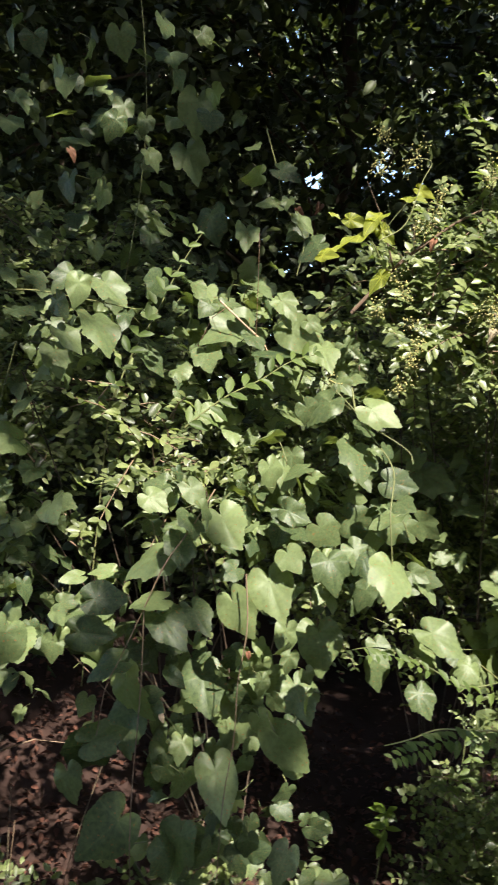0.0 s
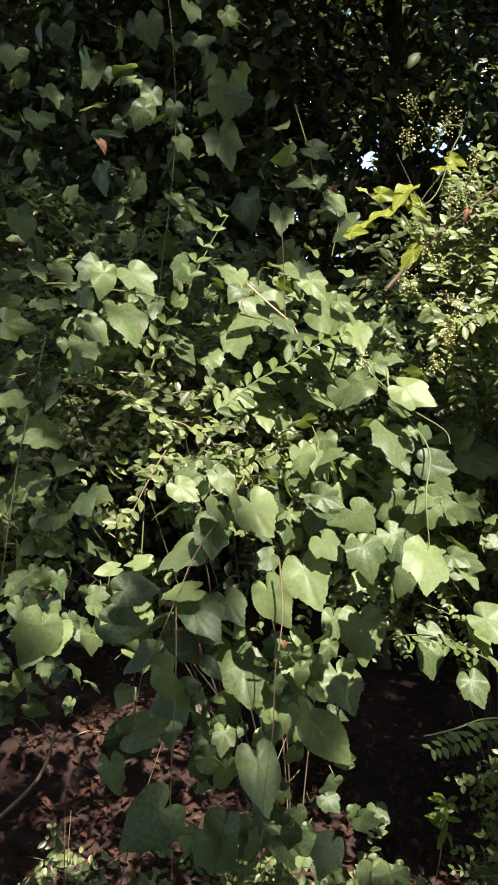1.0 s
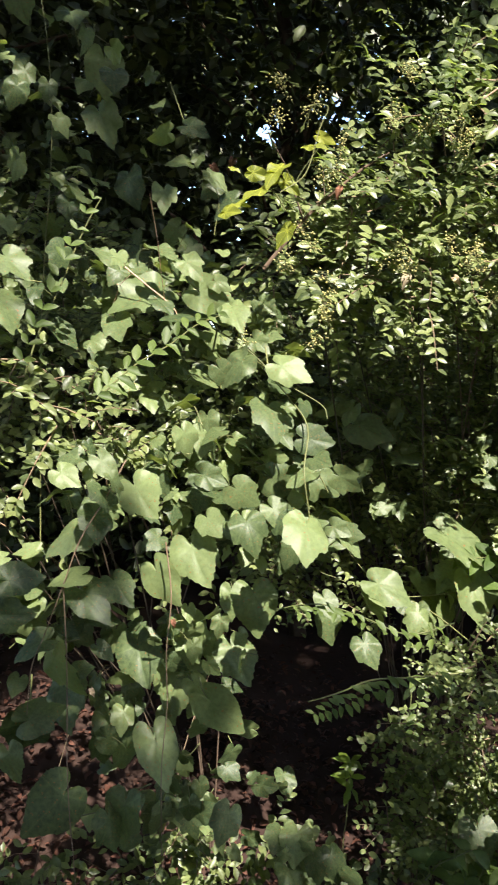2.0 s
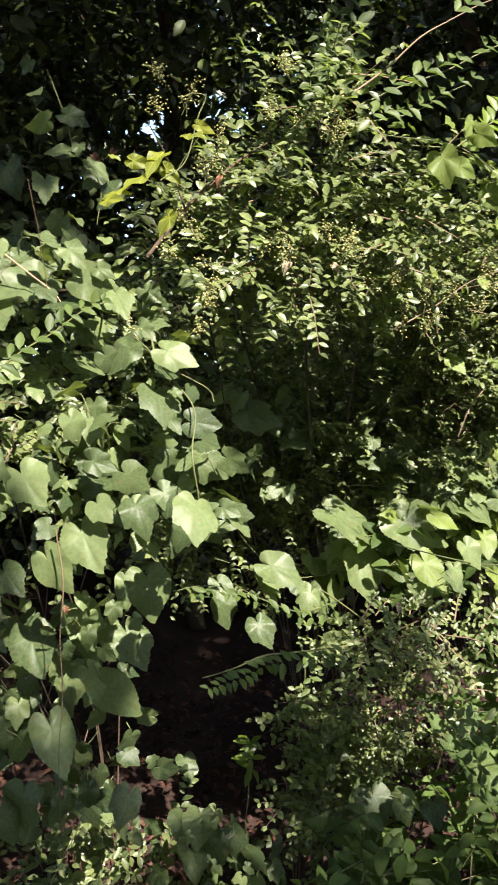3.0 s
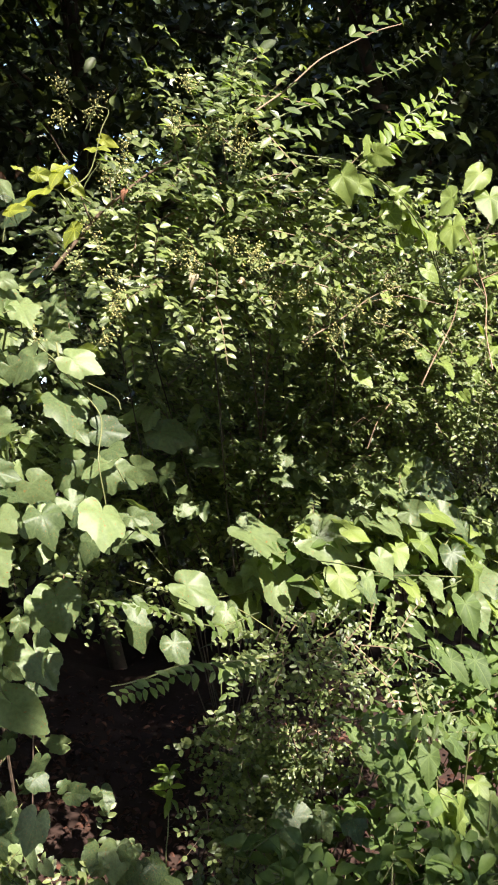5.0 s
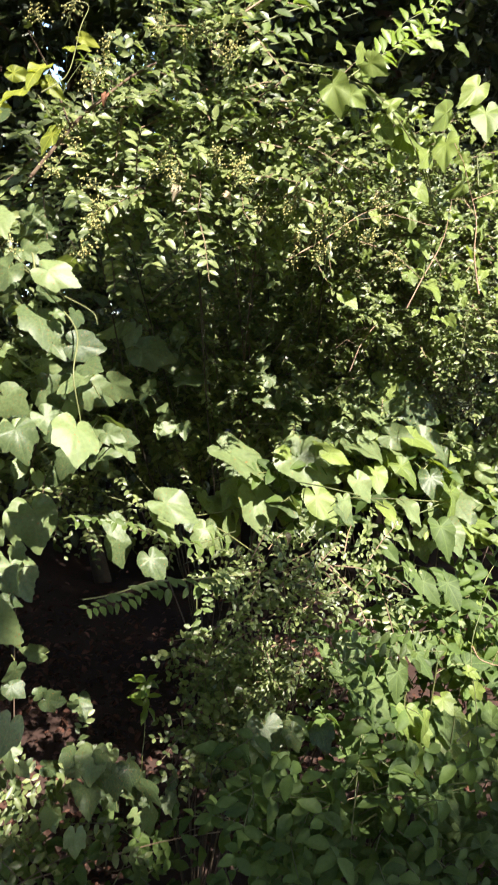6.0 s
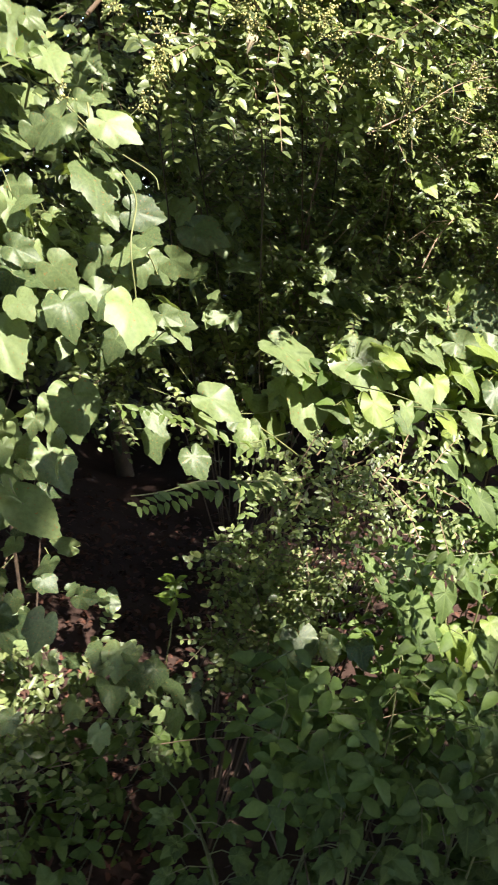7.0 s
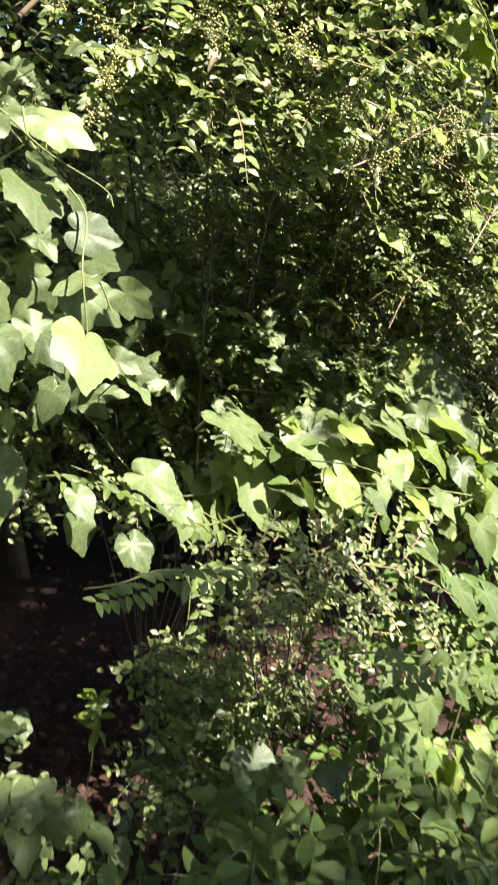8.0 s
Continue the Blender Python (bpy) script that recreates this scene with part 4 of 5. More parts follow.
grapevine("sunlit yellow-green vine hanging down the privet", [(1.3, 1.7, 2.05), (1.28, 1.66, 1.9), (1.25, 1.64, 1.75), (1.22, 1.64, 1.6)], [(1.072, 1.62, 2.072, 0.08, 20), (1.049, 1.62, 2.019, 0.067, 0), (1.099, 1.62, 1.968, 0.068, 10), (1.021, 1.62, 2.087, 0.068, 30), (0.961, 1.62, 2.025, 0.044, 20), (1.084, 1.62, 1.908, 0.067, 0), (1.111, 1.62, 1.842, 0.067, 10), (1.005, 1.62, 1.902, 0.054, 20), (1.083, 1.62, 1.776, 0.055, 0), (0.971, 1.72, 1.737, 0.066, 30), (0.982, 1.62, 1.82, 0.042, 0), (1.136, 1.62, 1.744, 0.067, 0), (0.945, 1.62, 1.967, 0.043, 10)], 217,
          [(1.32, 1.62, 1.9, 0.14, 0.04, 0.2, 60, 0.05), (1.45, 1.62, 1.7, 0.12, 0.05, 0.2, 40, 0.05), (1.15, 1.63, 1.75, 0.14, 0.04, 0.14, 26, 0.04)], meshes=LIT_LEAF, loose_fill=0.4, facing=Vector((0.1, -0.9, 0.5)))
# next three vines mix in the lighter leaf copy to look sunlit
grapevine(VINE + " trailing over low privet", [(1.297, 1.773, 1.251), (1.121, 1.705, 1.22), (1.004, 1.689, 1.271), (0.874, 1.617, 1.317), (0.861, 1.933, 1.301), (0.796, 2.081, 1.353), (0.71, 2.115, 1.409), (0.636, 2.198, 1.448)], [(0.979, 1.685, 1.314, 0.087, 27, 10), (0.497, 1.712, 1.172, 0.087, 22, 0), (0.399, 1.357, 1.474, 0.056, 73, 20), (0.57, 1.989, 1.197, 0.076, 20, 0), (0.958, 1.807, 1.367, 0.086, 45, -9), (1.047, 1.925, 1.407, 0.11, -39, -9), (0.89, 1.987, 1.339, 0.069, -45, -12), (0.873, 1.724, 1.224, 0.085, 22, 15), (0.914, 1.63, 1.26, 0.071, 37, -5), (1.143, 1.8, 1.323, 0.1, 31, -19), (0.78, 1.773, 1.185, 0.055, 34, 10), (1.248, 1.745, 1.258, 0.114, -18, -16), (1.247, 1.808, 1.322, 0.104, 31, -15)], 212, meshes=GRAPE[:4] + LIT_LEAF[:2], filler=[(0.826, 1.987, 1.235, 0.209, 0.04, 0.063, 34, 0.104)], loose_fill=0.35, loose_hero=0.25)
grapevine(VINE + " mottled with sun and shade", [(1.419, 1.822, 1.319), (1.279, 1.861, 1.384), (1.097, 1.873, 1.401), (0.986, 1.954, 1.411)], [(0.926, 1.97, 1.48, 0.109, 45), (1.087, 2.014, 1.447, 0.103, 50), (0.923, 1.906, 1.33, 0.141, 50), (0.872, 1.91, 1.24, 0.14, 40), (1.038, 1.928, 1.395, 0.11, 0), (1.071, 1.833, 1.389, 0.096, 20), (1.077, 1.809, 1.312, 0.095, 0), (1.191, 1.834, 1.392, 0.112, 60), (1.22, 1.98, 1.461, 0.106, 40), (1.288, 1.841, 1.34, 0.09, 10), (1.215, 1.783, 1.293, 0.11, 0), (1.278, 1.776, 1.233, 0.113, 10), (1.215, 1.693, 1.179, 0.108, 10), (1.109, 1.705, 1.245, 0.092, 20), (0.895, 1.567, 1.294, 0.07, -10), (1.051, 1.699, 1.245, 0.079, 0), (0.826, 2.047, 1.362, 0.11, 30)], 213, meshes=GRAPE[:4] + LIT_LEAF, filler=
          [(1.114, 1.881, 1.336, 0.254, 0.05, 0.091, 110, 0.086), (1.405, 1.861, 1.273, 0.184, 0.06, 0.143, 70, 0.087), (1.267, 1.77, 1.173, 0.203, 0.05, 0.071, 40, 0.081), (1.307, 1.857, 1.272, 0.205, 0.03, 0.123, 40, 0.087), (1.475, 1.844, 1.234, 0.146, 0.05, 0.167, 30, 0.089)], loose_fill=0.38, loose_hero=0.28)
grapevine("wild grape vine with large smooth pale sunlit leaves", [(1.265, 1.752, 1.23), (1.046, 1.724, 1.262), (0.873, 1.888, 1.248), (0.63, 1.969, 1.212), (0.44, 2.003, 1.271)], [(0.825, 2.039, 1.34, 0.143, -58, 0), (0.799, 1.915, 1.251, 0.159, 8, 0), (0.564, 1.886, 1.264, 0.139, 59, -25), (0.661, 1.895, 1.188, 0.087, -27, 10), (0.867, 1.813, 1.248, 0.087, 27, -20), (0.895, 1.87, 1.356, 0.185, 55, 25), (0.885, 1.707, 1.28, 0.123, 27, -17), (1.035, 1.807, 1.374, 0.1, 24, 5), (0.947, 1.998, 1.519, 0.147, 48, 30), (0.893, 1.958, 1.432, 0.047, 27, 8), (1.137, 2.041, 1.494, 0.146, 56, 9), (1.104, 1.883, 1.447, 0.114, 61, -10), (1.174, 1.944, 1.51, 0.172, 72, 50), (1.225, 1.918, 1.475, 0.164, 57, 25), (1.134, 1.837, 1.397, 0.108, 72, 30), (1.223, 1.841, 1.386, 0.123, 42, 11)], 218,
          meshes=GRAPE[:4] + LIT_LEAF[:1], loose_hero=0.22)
grapevine(VINE + " beside the hollow", [(0.77, 1.766, 1.133), (0.698, 1.945, 1.183), (0.572, 1.995, 1.25), (0.485, 2.063, 1.363)], [(0.58, 1.949, 1.232, 0.072, 60), (0.645, 1.961, 1.194, 0.073, 50), (0.584, 2.181, 1.494, 0.08, 70), (0.684, 1.954, 1.157, 0.073, 40), (0.796, 2.078, 1.35, 0.099, -10), (0.54, 1.958, 1.238, 0.072, 0), (0.731, 1.94, 1.048, 0.084, -80), (0.559, 1.94, 1.189, 0.065, 30), (0.453, 1.986, 1.156, 0.106, 20)], 214,
          [(0.633, 2.163, 1.375, 0.15, 0.06, 0.1, 14, 0.075)])
grapevine("grape vine with pale leaves low in the herbs", [(0.098, 1.943, 0.302), (0.303, 1.979, 0.364), (0.408, 1.962, 0.308), (0.617, 2.018, 0.347), (0.703, 1.429, 0.693)], [(0.165, 1.883, 0.727, 0.088, -7, 0), (0.362, 1.894, 0.642, 0.124, 23, 0), (0.441, 1.865, 0.622, 0.094, 10, 10), (0.258, 1.803, 0.588, 0.068, -41, 0), (0.76, 1.764, 0.724, 0.121, 4, 0), (0.802, 1.677, 0.77, 0.074, 24, 0), (0.344, 2.019, 0.749, 0.087, 0, 10), (0.118, 1.753, 0.597, 0.074, -37, 0), (0.466, 1.681, 0.606, 0.079, 11, 0), (0.848, 1.614, 0.77, 0.077, 11, 12), (0.673, 1.946, 0.57, 0.093, 22, 0), (0.831, 2.157, 0.211, 0.117, 15, 0), (0.898, 1.482, 0.733, 0.074, 11, -2), (0.301, 1.684, 0.585, 0.071, -6, 0)], 215,
          [(0.312, 2.135, 0.48, 0.286, 0.06, 0.114, 26, 0.086)], stem_mat=M_TWIG)
grapevine("grape vine with lit pale leaves creeping among herbs", [(0.199, 1.961, 0.331), (0.522, 1.968, 0.36), (0.721, 1.546, 0.615), (0.963, 1.511, 0.67)], [(0.768, 1.851, 0.698, 0.109, -28, 0), (0.741, 1.763, 0.668, 0.084, 29, 0), (0.785, 1.634, 0.765, 0.074, 18, 0), (0.356, 1.835, 0.692, 0.101, -7, 0), (0.402, 1.858, 0.617, 0.089, 11, 0), (0.335, 1.818, 0.618, 0.103, -7, 0), (0.479, 1.839, 0.586, 0.089, 11, 0), (0.431, 1.904, 0.616, 0.038, 53, 0), (0.319, 1.861, 0.685, 0.09, -22, 0)], 219,
          [(0.583, 2.029, 0.446, 0.275, 0.06, 0.066, 26, 0.077)], stem_mat=M_TWIG, loose_hero=0.3)
grapevine(VINE + " over the shadowy gap", [(0.649, 2.248, 1.988), (0.682, 2.221, 1.933), (0.71, 2.229, 1.908), (0.752, 2.304, 1.865)], [(0.621, 2.343, 1.949, 0.091, 30), (0.658, 2.289, 1.899, 0.099, 70), (0.706, 2.285, 1.877, 0.071, 50), (0.608, 2.348, 2.047, 0.067, 20)], 221)
grapevine("wild grape vine with dim leaves inside the hollow", [(0.882, 2.0, 1.427), (0.731, 2.05, 1.461), (0.702, 2.08, 1.663)], [(0.932, 1.965, 1.505, 0.132, 49, 10), (1.0, 1.98, 1.622, 0.142, 72, 10), (0.888, 2.0, 1.668, 0.07, 72, 0), (0.537, 1.966, 1.636, 0.133, 72, 0), (0.643, 1.963, 1.552, 0.11, 73, 10), (0.735, 1.902, 1.373, 0.193, 47, 0), (1.08, 1.955, 1.477, 0.15, 67, 20)], 223, [
    (0.513, 1.95, 1.728, 0.1, 0.06, 0.08, 9, 0.075), (0.683, 2.0, 1.633, 0.12, 0.06, 0.08, 12, 0.08), (0.56, 1.9, 1.49, 0.1, 0.05, 0.06, 9, 0.07), (0.855, 2.0, 1.543, 0.14, 0.05, 0.07, 14, 0.085), (0.998, 1.98, 1.48, 0.13, 0.05, 0.06, 12, 0.085), (1.171, 1.95, 1.458, 0.14, 0.05, 0.05, 12, 0.09), (0.804, 2.1, 1.874, 0.16, 0.06, 0.08, 10, 0.06)], meshes=GRAPE[3:], loose_fill=0.45)
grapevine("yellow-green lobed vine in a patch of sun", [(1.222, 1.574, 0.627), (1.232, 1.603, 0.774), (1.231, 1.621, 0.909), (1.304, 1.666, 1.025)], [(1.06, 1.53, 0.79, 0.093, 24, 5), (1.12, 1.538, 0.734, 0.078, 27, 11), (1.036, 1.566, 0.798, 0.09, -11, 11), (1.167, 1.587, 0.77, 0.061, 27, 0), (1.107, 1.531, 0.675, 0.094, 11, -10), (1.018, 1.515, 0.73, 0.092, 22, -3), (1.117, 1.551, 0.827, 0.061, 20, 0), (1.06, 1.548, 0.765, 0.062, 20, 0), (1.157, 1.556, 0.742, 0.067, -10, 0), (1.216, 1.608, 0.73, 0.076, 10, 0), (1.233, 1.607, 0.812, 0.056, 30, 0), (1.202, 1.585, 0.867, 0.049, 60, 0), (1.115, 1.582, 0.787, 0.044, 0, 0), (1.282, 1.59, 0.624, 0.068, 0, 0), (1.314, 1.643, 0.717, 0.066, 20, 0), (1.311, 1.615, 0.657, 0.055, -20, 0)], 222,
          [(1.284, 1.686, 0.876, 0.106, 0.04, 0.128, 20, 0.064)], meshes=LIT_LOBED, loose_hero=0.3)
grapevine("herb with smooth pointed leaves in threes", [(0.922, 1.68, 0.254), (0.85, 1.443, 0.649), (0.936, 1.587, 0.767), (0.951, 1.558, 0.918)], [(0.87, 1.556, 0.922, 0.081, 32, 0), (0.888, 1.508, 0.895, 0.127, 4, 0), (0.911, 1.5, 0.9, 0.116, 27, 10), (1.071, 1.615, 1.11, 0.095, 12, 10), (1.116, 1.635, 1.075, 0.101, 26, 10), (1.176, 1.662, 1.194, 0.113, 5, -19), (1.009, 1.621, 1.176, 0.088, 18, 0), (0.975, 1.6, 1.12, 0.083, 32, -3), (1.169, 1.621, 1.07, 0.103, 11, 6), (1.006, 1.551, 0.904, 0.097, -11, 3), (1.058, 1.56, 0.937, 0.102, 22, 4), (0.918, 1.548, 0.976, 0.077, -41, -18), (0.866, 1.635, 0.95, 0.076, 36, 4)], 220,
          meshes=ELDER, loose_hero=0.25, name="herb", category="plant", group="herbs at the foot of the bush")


# ---- low leafy bushes ----
SOFT = oval(0.56, 0.16, 0.3)
BUSH = "low bush of soft green leaves"
SUNNY_BUSHES = [
    (BUSH + " in full sun", (1.3, 1.95), [(1.093, 1.954, 1.283, 0.167, 0.056, 0.05, 22), (1.381, 2.006, 1.24, 0.174, 0.07, 0.086, 27), (0.995, 2.127, 1.302, 0.126, 0.056, 0.054, 16), (1.632, 2.021, 1.281, 0.179, 0.105, 0.179, 33)], 401),
    (BUSH + " in patchy sun", (1.15, 1.8), [(1.109, 1.781, 0.897, 0.104, 0.07, 0.086, 27), (1.341, 1.833, 0.926, 0.128, 0.084, 0.11, 33), (1.149, 1.758, 0.671, 0.139, 0.084, 0.104, 27), (0.976, 1.86, 0.63, 0.147, 0.056, 0.122, 27), (1.255, 1.818, 0.833, 0.16, 0.056, 0.16, 33), (1.534, 1.844, 0.71, 0.168, 0.098, 0.186, 38)], 402)]
SHADY_BUSHES = [
    (BUSH + " in shade", (1.0, 1.7), [(0.898, 1.556, 0.559, 0.186, 0.1, 0.084, 50), (1.301, 1.662, 0.393, 0.21, 0.12, 0.147, 60), (1.64, 1.726, 0.38, 0.222, 0.12, 0.222, 50), (0.746, 1.651, 0.566, 0.113, 0.08, 0.056, 24)], 403),
    (BUSH + " in shade", (0.25, 1.8), [(0.086, 1.969, 0.256, 0.224, 0.1, 0.09, 40), (0.402, 1.985, 0.238, 0.159, 0.08, 0.079, 30)], 404)]
SHADY_BUSHES.append((BUSH + " spreading at the foot", (0.8, 1.6), [(0.6, 1.5, 0.72, 0.08, 0.05, 0.05, 6), (0.73, 1.5, 0.69, 0.09, 0.05, 0.05, 7), (0.88, 1.48, 0.71, 0.09, 0.05, 0.06, 9),
                     (1.0, 1.47, 0.66, 0.1, 0.05, 0.06, 9), (0.8, 1.47, 0.6, 0.12, 0.05, 0.06, 8), (0.66, 1.5, 0.6, 0.08, 0.05, 0.06, 5)], 405))
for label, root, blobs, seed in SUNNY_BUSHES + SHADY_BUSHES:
    shrub("low_bush", label, (*root, height(*root)), blobs, (0.024, 0.05), seed, M_HERB_STUFF, SOFT, "bush", 0.034, (0.1, 0.2), M_STEM, "low bushes")


# ---- herbs along the foot of the bush ----
def herb(label, x, y, tall, sprays, size, seed, lean=(0, -0.2), meshes=None):
    """An upright herb whose leaves stand in threes on side stalks."""
    r = random.Random(seed)
    z = height(x, y)
    ob = thing("herb", label, "plant", (x, y, z), "herbs at the foot of the bush")
    line = smooth_line([(0, 0, 0), (lean[0] * 0.3 * tall, lean[1] * 0.3 * tall, tall * 0.5), (lean[0] * tall, lean[1] * tall, tall)], 5)
    part("stem", mesh_of("stem", *tube(line, 0.004, 0.002, 5), M_STEM), ob)
    for i in range(sprays):
        p = line[int((0.3 + 0.7 * i / sprays) * (len(line) - 1))]
        a = i * 2.4 + r.uniform(-0.4, 0.4)
        out = Vector((math.cos(a), math.sin(a) - 0.35, 0.25)).normalized()
        reach = r.uniform(0.06, 0.13)
        end = p + out * reach
        part("leaf_stalk", mesh_of("leaf_stalk", *tube([p, p.lerp(end, 0.5) + Vector((0, 0, 0.012)), end], 0.0016, 0.001, 4), M_STEM), ob)
        side = out.cross(Vector((0, 0, 1))).normalized()
        for turn in (-1, 0, 1):
            tip = out + side * turn * 1.1 + Vector((0, 0, -0.35))
            nrm = Vector((r.gauss(0, 0.25), -0.45 + r.gauss(0, 0.25), 0.9))
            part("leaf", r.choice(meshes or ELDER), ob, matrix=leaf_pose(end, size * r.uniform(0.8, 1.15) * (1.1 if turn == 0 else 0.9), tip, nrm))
    return ob


HERB = "leafy green herb with leaves in threes"
r0 = random.Random(77)
for hx, hy, tall, size in [(0.98, 1.72, 0.70, 0.085), (1.12, 1.66, 0.78, 0.085), (1.28, 1.6, 0.82, 0.08), (1.05, 1.55, 0.55, 0.08), (1.22, 1.5, 0.6, 0.08),
                           (1.4, 1.62, 0.8, 0.085), (0.85, 1.62, 0.5, 0.075), (1.38, 1.45, 0.55, 0.08), (1.5, 1.75, 0.9, 0.085), (1.15, 1.8, 0.9, 0.08)]:
    herb(HERB + " in patchy sun", hx, hy, tall, 9, size, r0.randrange(999))
for i in range(17):
    hx, hy = r0.uniform(-0.1, 1.6), r0.uniform(1.5, 1.75)
    if 0.5 < hx < 0.78 and hy < 1.6:
        hy += 0.2
    herb(HERB + " in deep shade", hx, hy, r0.uniform(0.25, 0.48), 7, r0.uniform(0.05, 0.075), r0.randrange(999), (r0.uniform(-0.3, 0.3), -0.25))
def seedling(points, tufts, size, seed):
    """A slender stem with whorls of pointed leaves."""
    r = random.Random(seed)
    base = Vector(points[0])
    ob = thing("seedling", "fresh lime green seedling at the edge of the hollow", "plant", base)
    line = smooth_line(points, 6)
    part("stem", mesh_of("stem", *tube([p - base for p in line], 0.002, 0.0012, 5), M_STEM), ob)
    for at, count, big in tufts:
        p = line[int(at * (len(line) - 1))] - base
        for k in range(count):
            a = 2 * math.pi * (k + r.uniform(-0.3, 0.3)) / count
            tip = Vector((math.cos(a), math.sin(a) * 0.6 - 0.2, r.uniform(-0.2, 0.5)))
            part("leaf", r.choice(FRESH), ob, matrix=leaf_pose(p, size * big * r.uniform(0.75, 1.15), tip, Vector((r.gauss(0, 0.3), -0.7, 0.8))))
    return ob


seedling([(0.49, 2.1, 0.1), (0.502, 2.09, 0.497), (0.512, 2.09, 0.584), (0.517, 2.09, 0.634), (0.525, 2.09, 0.695), (0.526, 2.09, 0.745)], [(0.75, 3, 1.1), (0.85, 4, 1.0), (1.0, 6, 0.9), (0.98, 4, 0.7)], 0.053, 31)
shrub("low_shrub", "low shrub with small round leaves beside the seedling", (0.62, 2.05, height(0.62, 2.05)), [
    (0.66, 1.97, 0.859, 0.05, 0.05, 0.05, 16), (0.706, 1.95, 0.791, 0.06, 0.05, 0.05, 18), (0.684, 1.95, 0.694, 0.06, 0.05, 0.05, 18), (0.772, 1.95, 0.708, 0.06, 0.05, 0.05, 16), (0.66, 1.95, 0.604, 0.05, 0.05, 0.05, 14), (0.752, 1.95, 0.584, 0.06, 0.05, 0.05, 16), (0.828, 1.95, 0.624, 0.06, 0.05, 0.05, 12)], (0.012, 0.024), 406, M_PRIVET, ROUND,
      "bush", 0.015, (0.05, 0.13), M_TWIG, "low bushes")
shrub("low_shrub", "low shrub with tiny round leaves by the hollow", (0.6, 1.95, height(0.6, 1.95)), [(*p, 0.06, 0.05, 0.05, 15) for p in [(0.69, 2.0, 0.783), (0.74, 2.0, 0.802), (0.719, 2.0, 0.691), (0.783, 2.0, 0.721), (0.849, 2.0, 0.751), (0.645, 2.0, 0.651), (0.774, 2.0, 0.645), (0.881, 2.0, 0.655), (0.698, 2.0, 0.567), (0.918, 2.0, 0.744), (0.885, 2.0, 0.851)]], (0.010, 0.019), 405, M_PRIVET, ROUND,
      "bush", 0.013, (0.05, 0.13), M_TWIG, "low bushes")


# ---- branches and small things ----
def branch(name, label, points, r0, r1, mat, category="branch", forks=0, seed=0):
    r = random.Random(seed)
    line = smooth_line(points, 6)
    base = line[0].copy()
    pieces = [tube([p - base for p in line], r0, r1, 8, 0.4)]
    for _ in range(forks):
        p = line[r.randrange(2, len(line) - 1)] - base
        d = Vector((r.gauss(0, 1), r.gauss(0, 1), r.gauss(0, 0.7) + 0.3)).normalized() * r.uniform(0.08, 0.25)
        pieces.append(tube([p, p + d * 0.5 + Vector((0, 0, 0.02)), p + d], r1 * 0.8, 0.0008, 4))
    ob = tagged(new(name, mesh_of(name, *join(pieces), mat)), label, category)
    ob.location = base
    return ob


branch("sapling_stem", "thin dark upright sapling stem in the privet", [(0.87, 2.05, 2.03), (0.863, 2.05, 1.94), (0.856, 2.06, 1.82), (0.848, 2.08, 1.70), (0.846, 2.15, 1.5), (0.85, 2.3, 1.2), (0.86, 2.4, 0.2)], 0.002, 0.005, M_BARK, "stem")
branch("dead_branch", "bare brown slanting branch among privet leaves", [(0.285, 1.6, 1.959), (0.343, 1.6, 2.027), (0.386, 1.6, 2.074), (0.437, 1.6, 2.116), (0.483, 1.6, 2.152), (0.536, 1.6, 2.183)], 0.004, 0.0025, M_BARK, forks=3, seed=3)
branch("tendril", "pale curled dry vine tendril", [(0.307, 1.45, 2.07), (0.353, 1.45, 2.103), (0.379, 1.45, 2.181), (0.395, 1.45, 2.218), (0.37, 1.45, 2.224), (0.349, 1.45, 2.214)], 0.0011, 0.0006, M_STEM, "tendril")


def dead_leaf(label, place, size, mat, seed):
    """A curled dry leaf caught among the others."""
    r = random.Random(seed)
    me = lobed_leaf("dead_leaf", mat, 0.3, 0.05, 0.9, seed, 0.7, 0.7)
    ob = tagged(new("dead_leaf", me), label, "dead leaf", "dead leaves caught in the bush")
    ob.matrix_world = leaf_pose(place, size, (r.gauss(0, 0.6), -0.2, -1), (r.gauss(0, 0.5), -0.9, 0.4))


for i, place in enumerate([(0.426, 1.53, 2.095), (0.552, 1.53, 1.931), (0.754, 1.53, 1.236)]):
    dead_leaf(*[("curled rust brown dead leaf on the privet", place, 0.024, M_RUST, 501), ("dry yellow-brown leaf on the privet", place, 0.03, M_PALE, 502),
                ("torn pale dry leaf on the vine", place, 0.025, M_PALE, 503)][i])
for i, place in enumerate([(0.108, 1.3, 1.344), (-0.027, 1.3, 1.234)]):
    dead_leaf(*[("orange-brown dead leaf on a vine stem", place, 0.014, M_RUST, 511), ("bleached white dry leaf on the vine", place, 0.015, M_PALE, 513)][i])
for i, place in enumerate([(0.677, 1.64, 1.943), (0.884, 1.64, 1.916), (1.019, 1.64, 1.953), (0.832, 1.64, 1.864)]):
    dead_leaf("bleached dry leaf caught on the privet face", place, 0.024, M_PALE, 531 + i)
for i, place in enumerate([(0.238, 1.9, 2.257)]):
    dead_leaf("small red-brown dead leaf hanging before dark woods", place, 0.03, M_RUST, 541 + i)
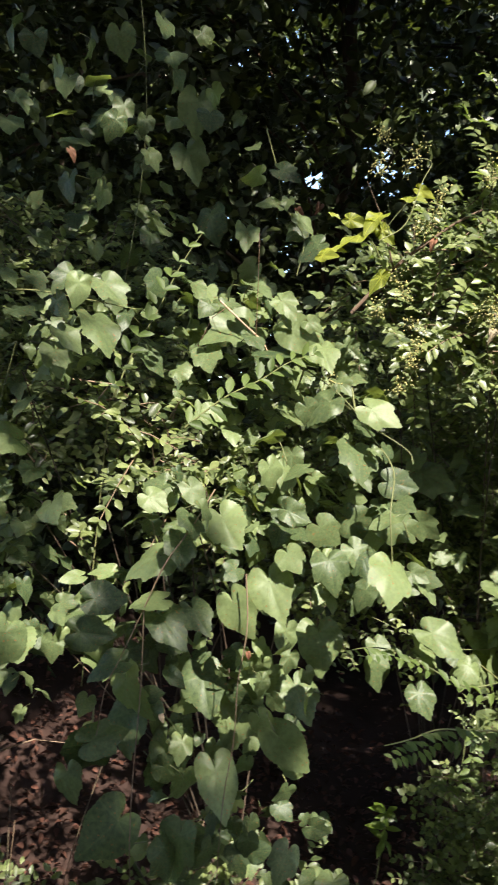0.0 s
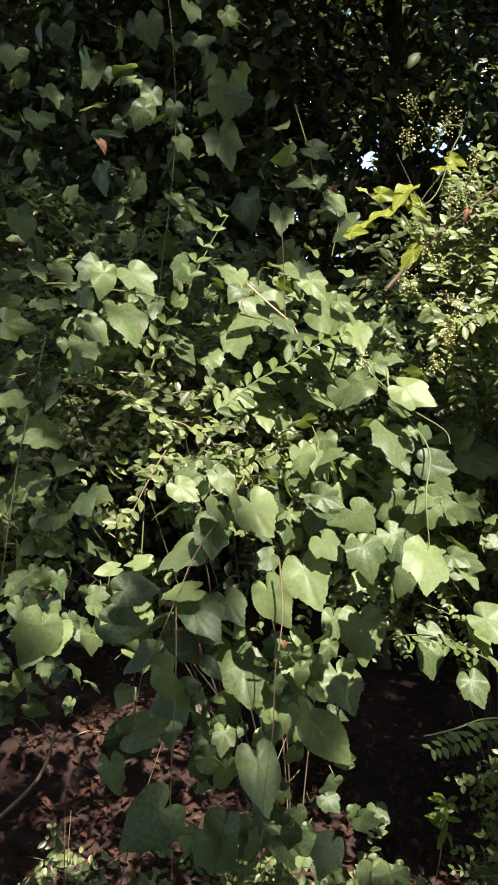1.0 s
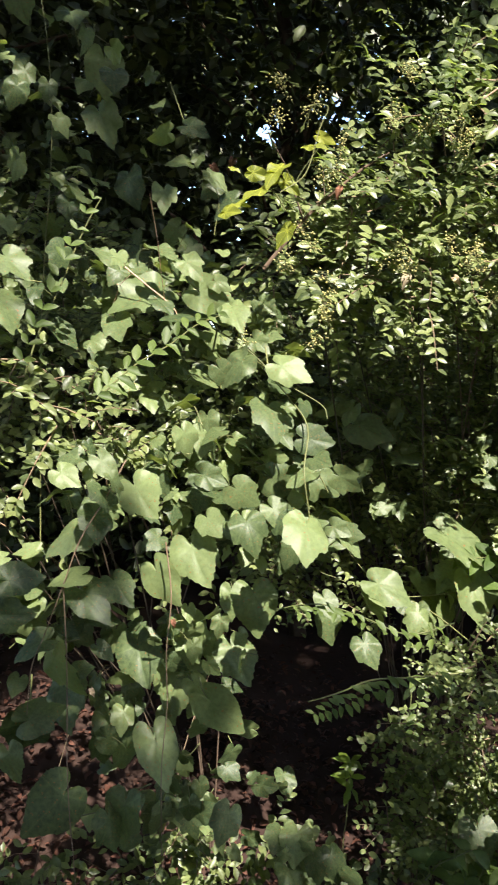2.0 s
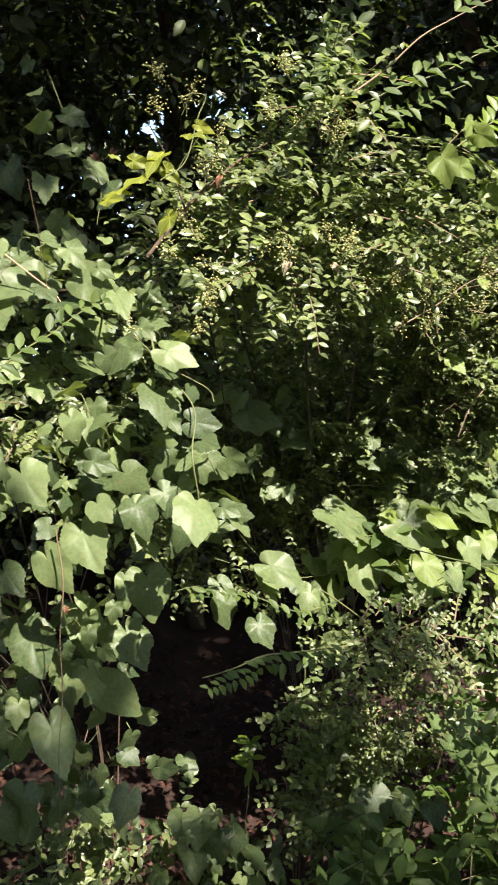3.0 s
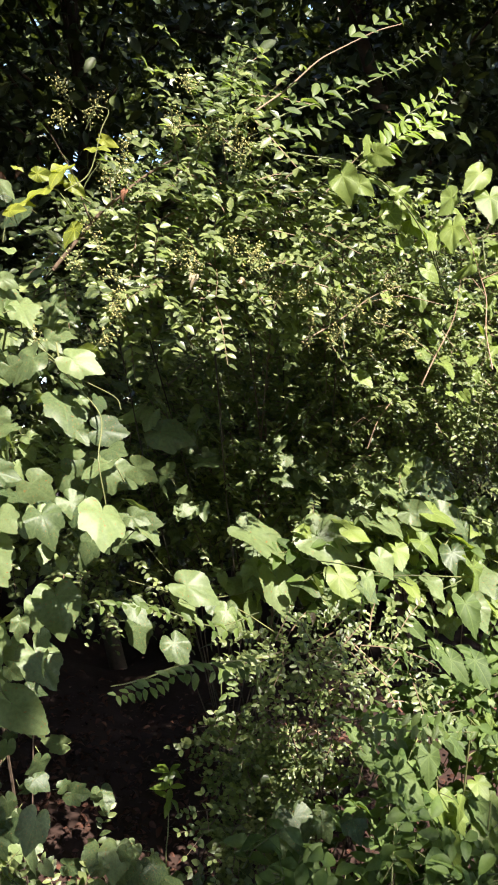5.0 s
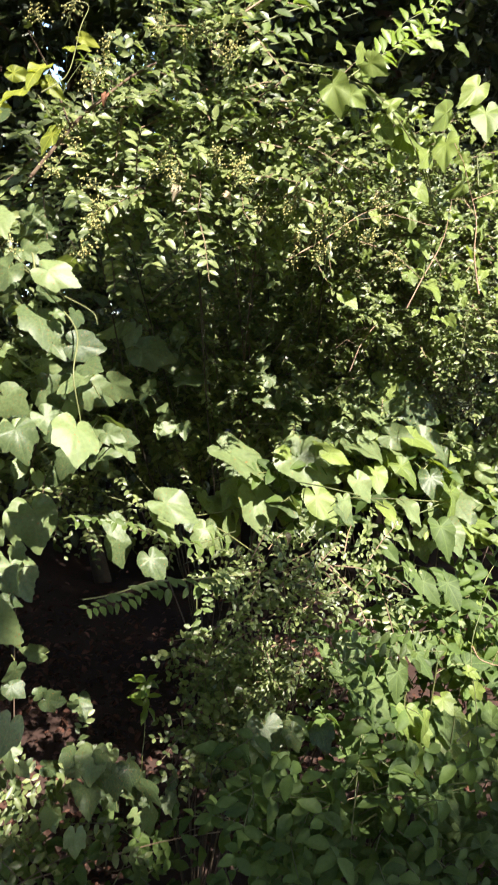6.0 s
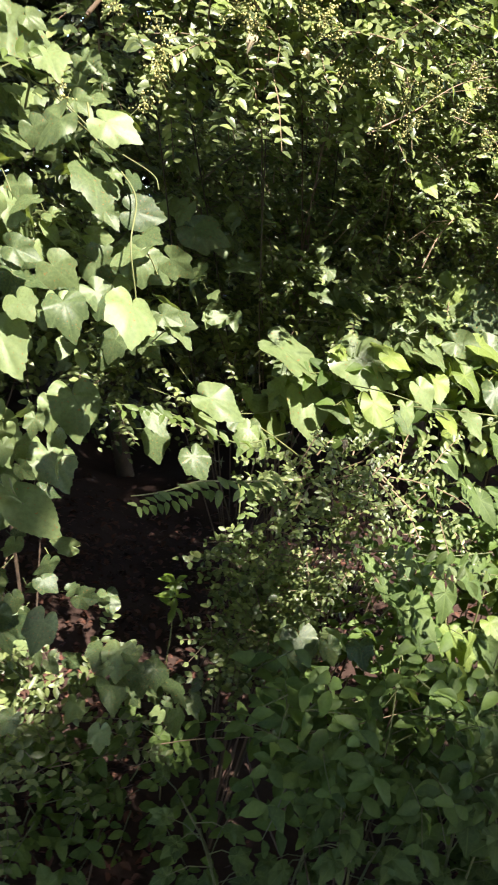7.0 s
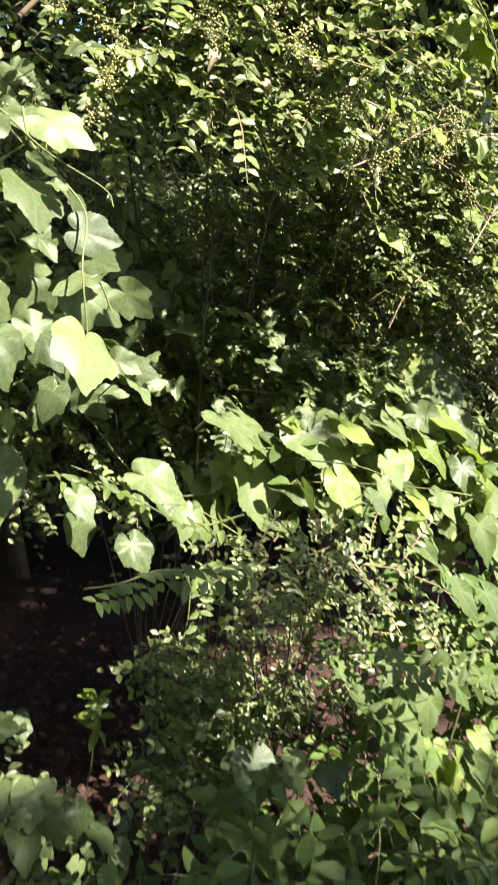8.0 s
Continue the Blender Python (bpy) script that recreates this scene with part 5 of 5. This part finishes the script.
for i, place in enumerate([(-0.369, 1.97, 2.367), (0.193, 1.97, 2.26)]):
    dead_leaf("red-brown dead leaf hanging in shade", place, 0.035, M_RUST, 521 + i)

branch("fallen_branch", "dead grey-brown branch leaning on the bank", [(-0.725, 2, 0.561), (-0.623, 2, 0.669), (-0.498, 2, 0.802), (-0.455, 2, 0.931)], 0.006, 0.0035, M_TWIG, forks=3, seed=9)
r1 = random.Random(88)
for i in range(14):
    sx, sy = r1.uniform(-0.75, 0.1), r1.uniform(1.75, 2.3)
    sz = height(sx, sy)
    tall = r1.uniform(0.35, 0.9)
    stalk = branch("dead_stalk", "thin dry brown stalk under the vine", [(sx, sy, sz), (sx + r1.uniform(-0.08, 0.08), sy, sz + tall * 0.5), (sx + r1.uniform(-0.2, 0.2), sy + r1.uniform(-0.1, 0.1), sz + tall)],
                   0.0018, 0.0008, M_TWIG, "dead stalk", 2, i)
    tagged(stalk, group="dead stalks under the vine")

for label, points, seed in [("pale dry stem standing in the privet", [(1.065, 1.6, 1.7), (1.102, 1.6, 1.762), (1.155, 1.6, 1.849), (1.181, 1.6, 1.951)], 1), ("pale dry twig among privet leaves", [(0.784, 1.58, 1.8), (0.875, 1.58, 1.847), (0.955, 1.58, 1.896), (1.036, 1.58, 1.921)], 2), ("bleached dry stem rising through the vine", [(1.17, 1.48, 1.72), (1.16, 1.48, 1.8), (1.165, 1.48, 1.87), (1.15, 1.48, 1.93)], 9), ("short pale dry twig in the hollow", [(0.97, 1.7, 1.565), (1.001, 1.7, 1.629), (1.046, 1.7, 1.68)], 4), ("bleached forked twig among lobed vine leaves", [(1.162, 1.5, 0.96), (1.179, 1.5, 0.93), (1.21, 1.5, 0.913), (1.239, 1.5, 0.895), (1.272, 1.5, 0.795)], 7),
                            ("tan woody vine twig on the crest", [(0.024, 1.5, 1.95), (0.065, 1.5, 1.915), (0.107, 1.5, 1.879), (0.122, 1.5, 1.853)], 5)]:
    branch("dry_twig", label, points, 0.0017, 0.0007, M_DRY, "twig", 2, seed)
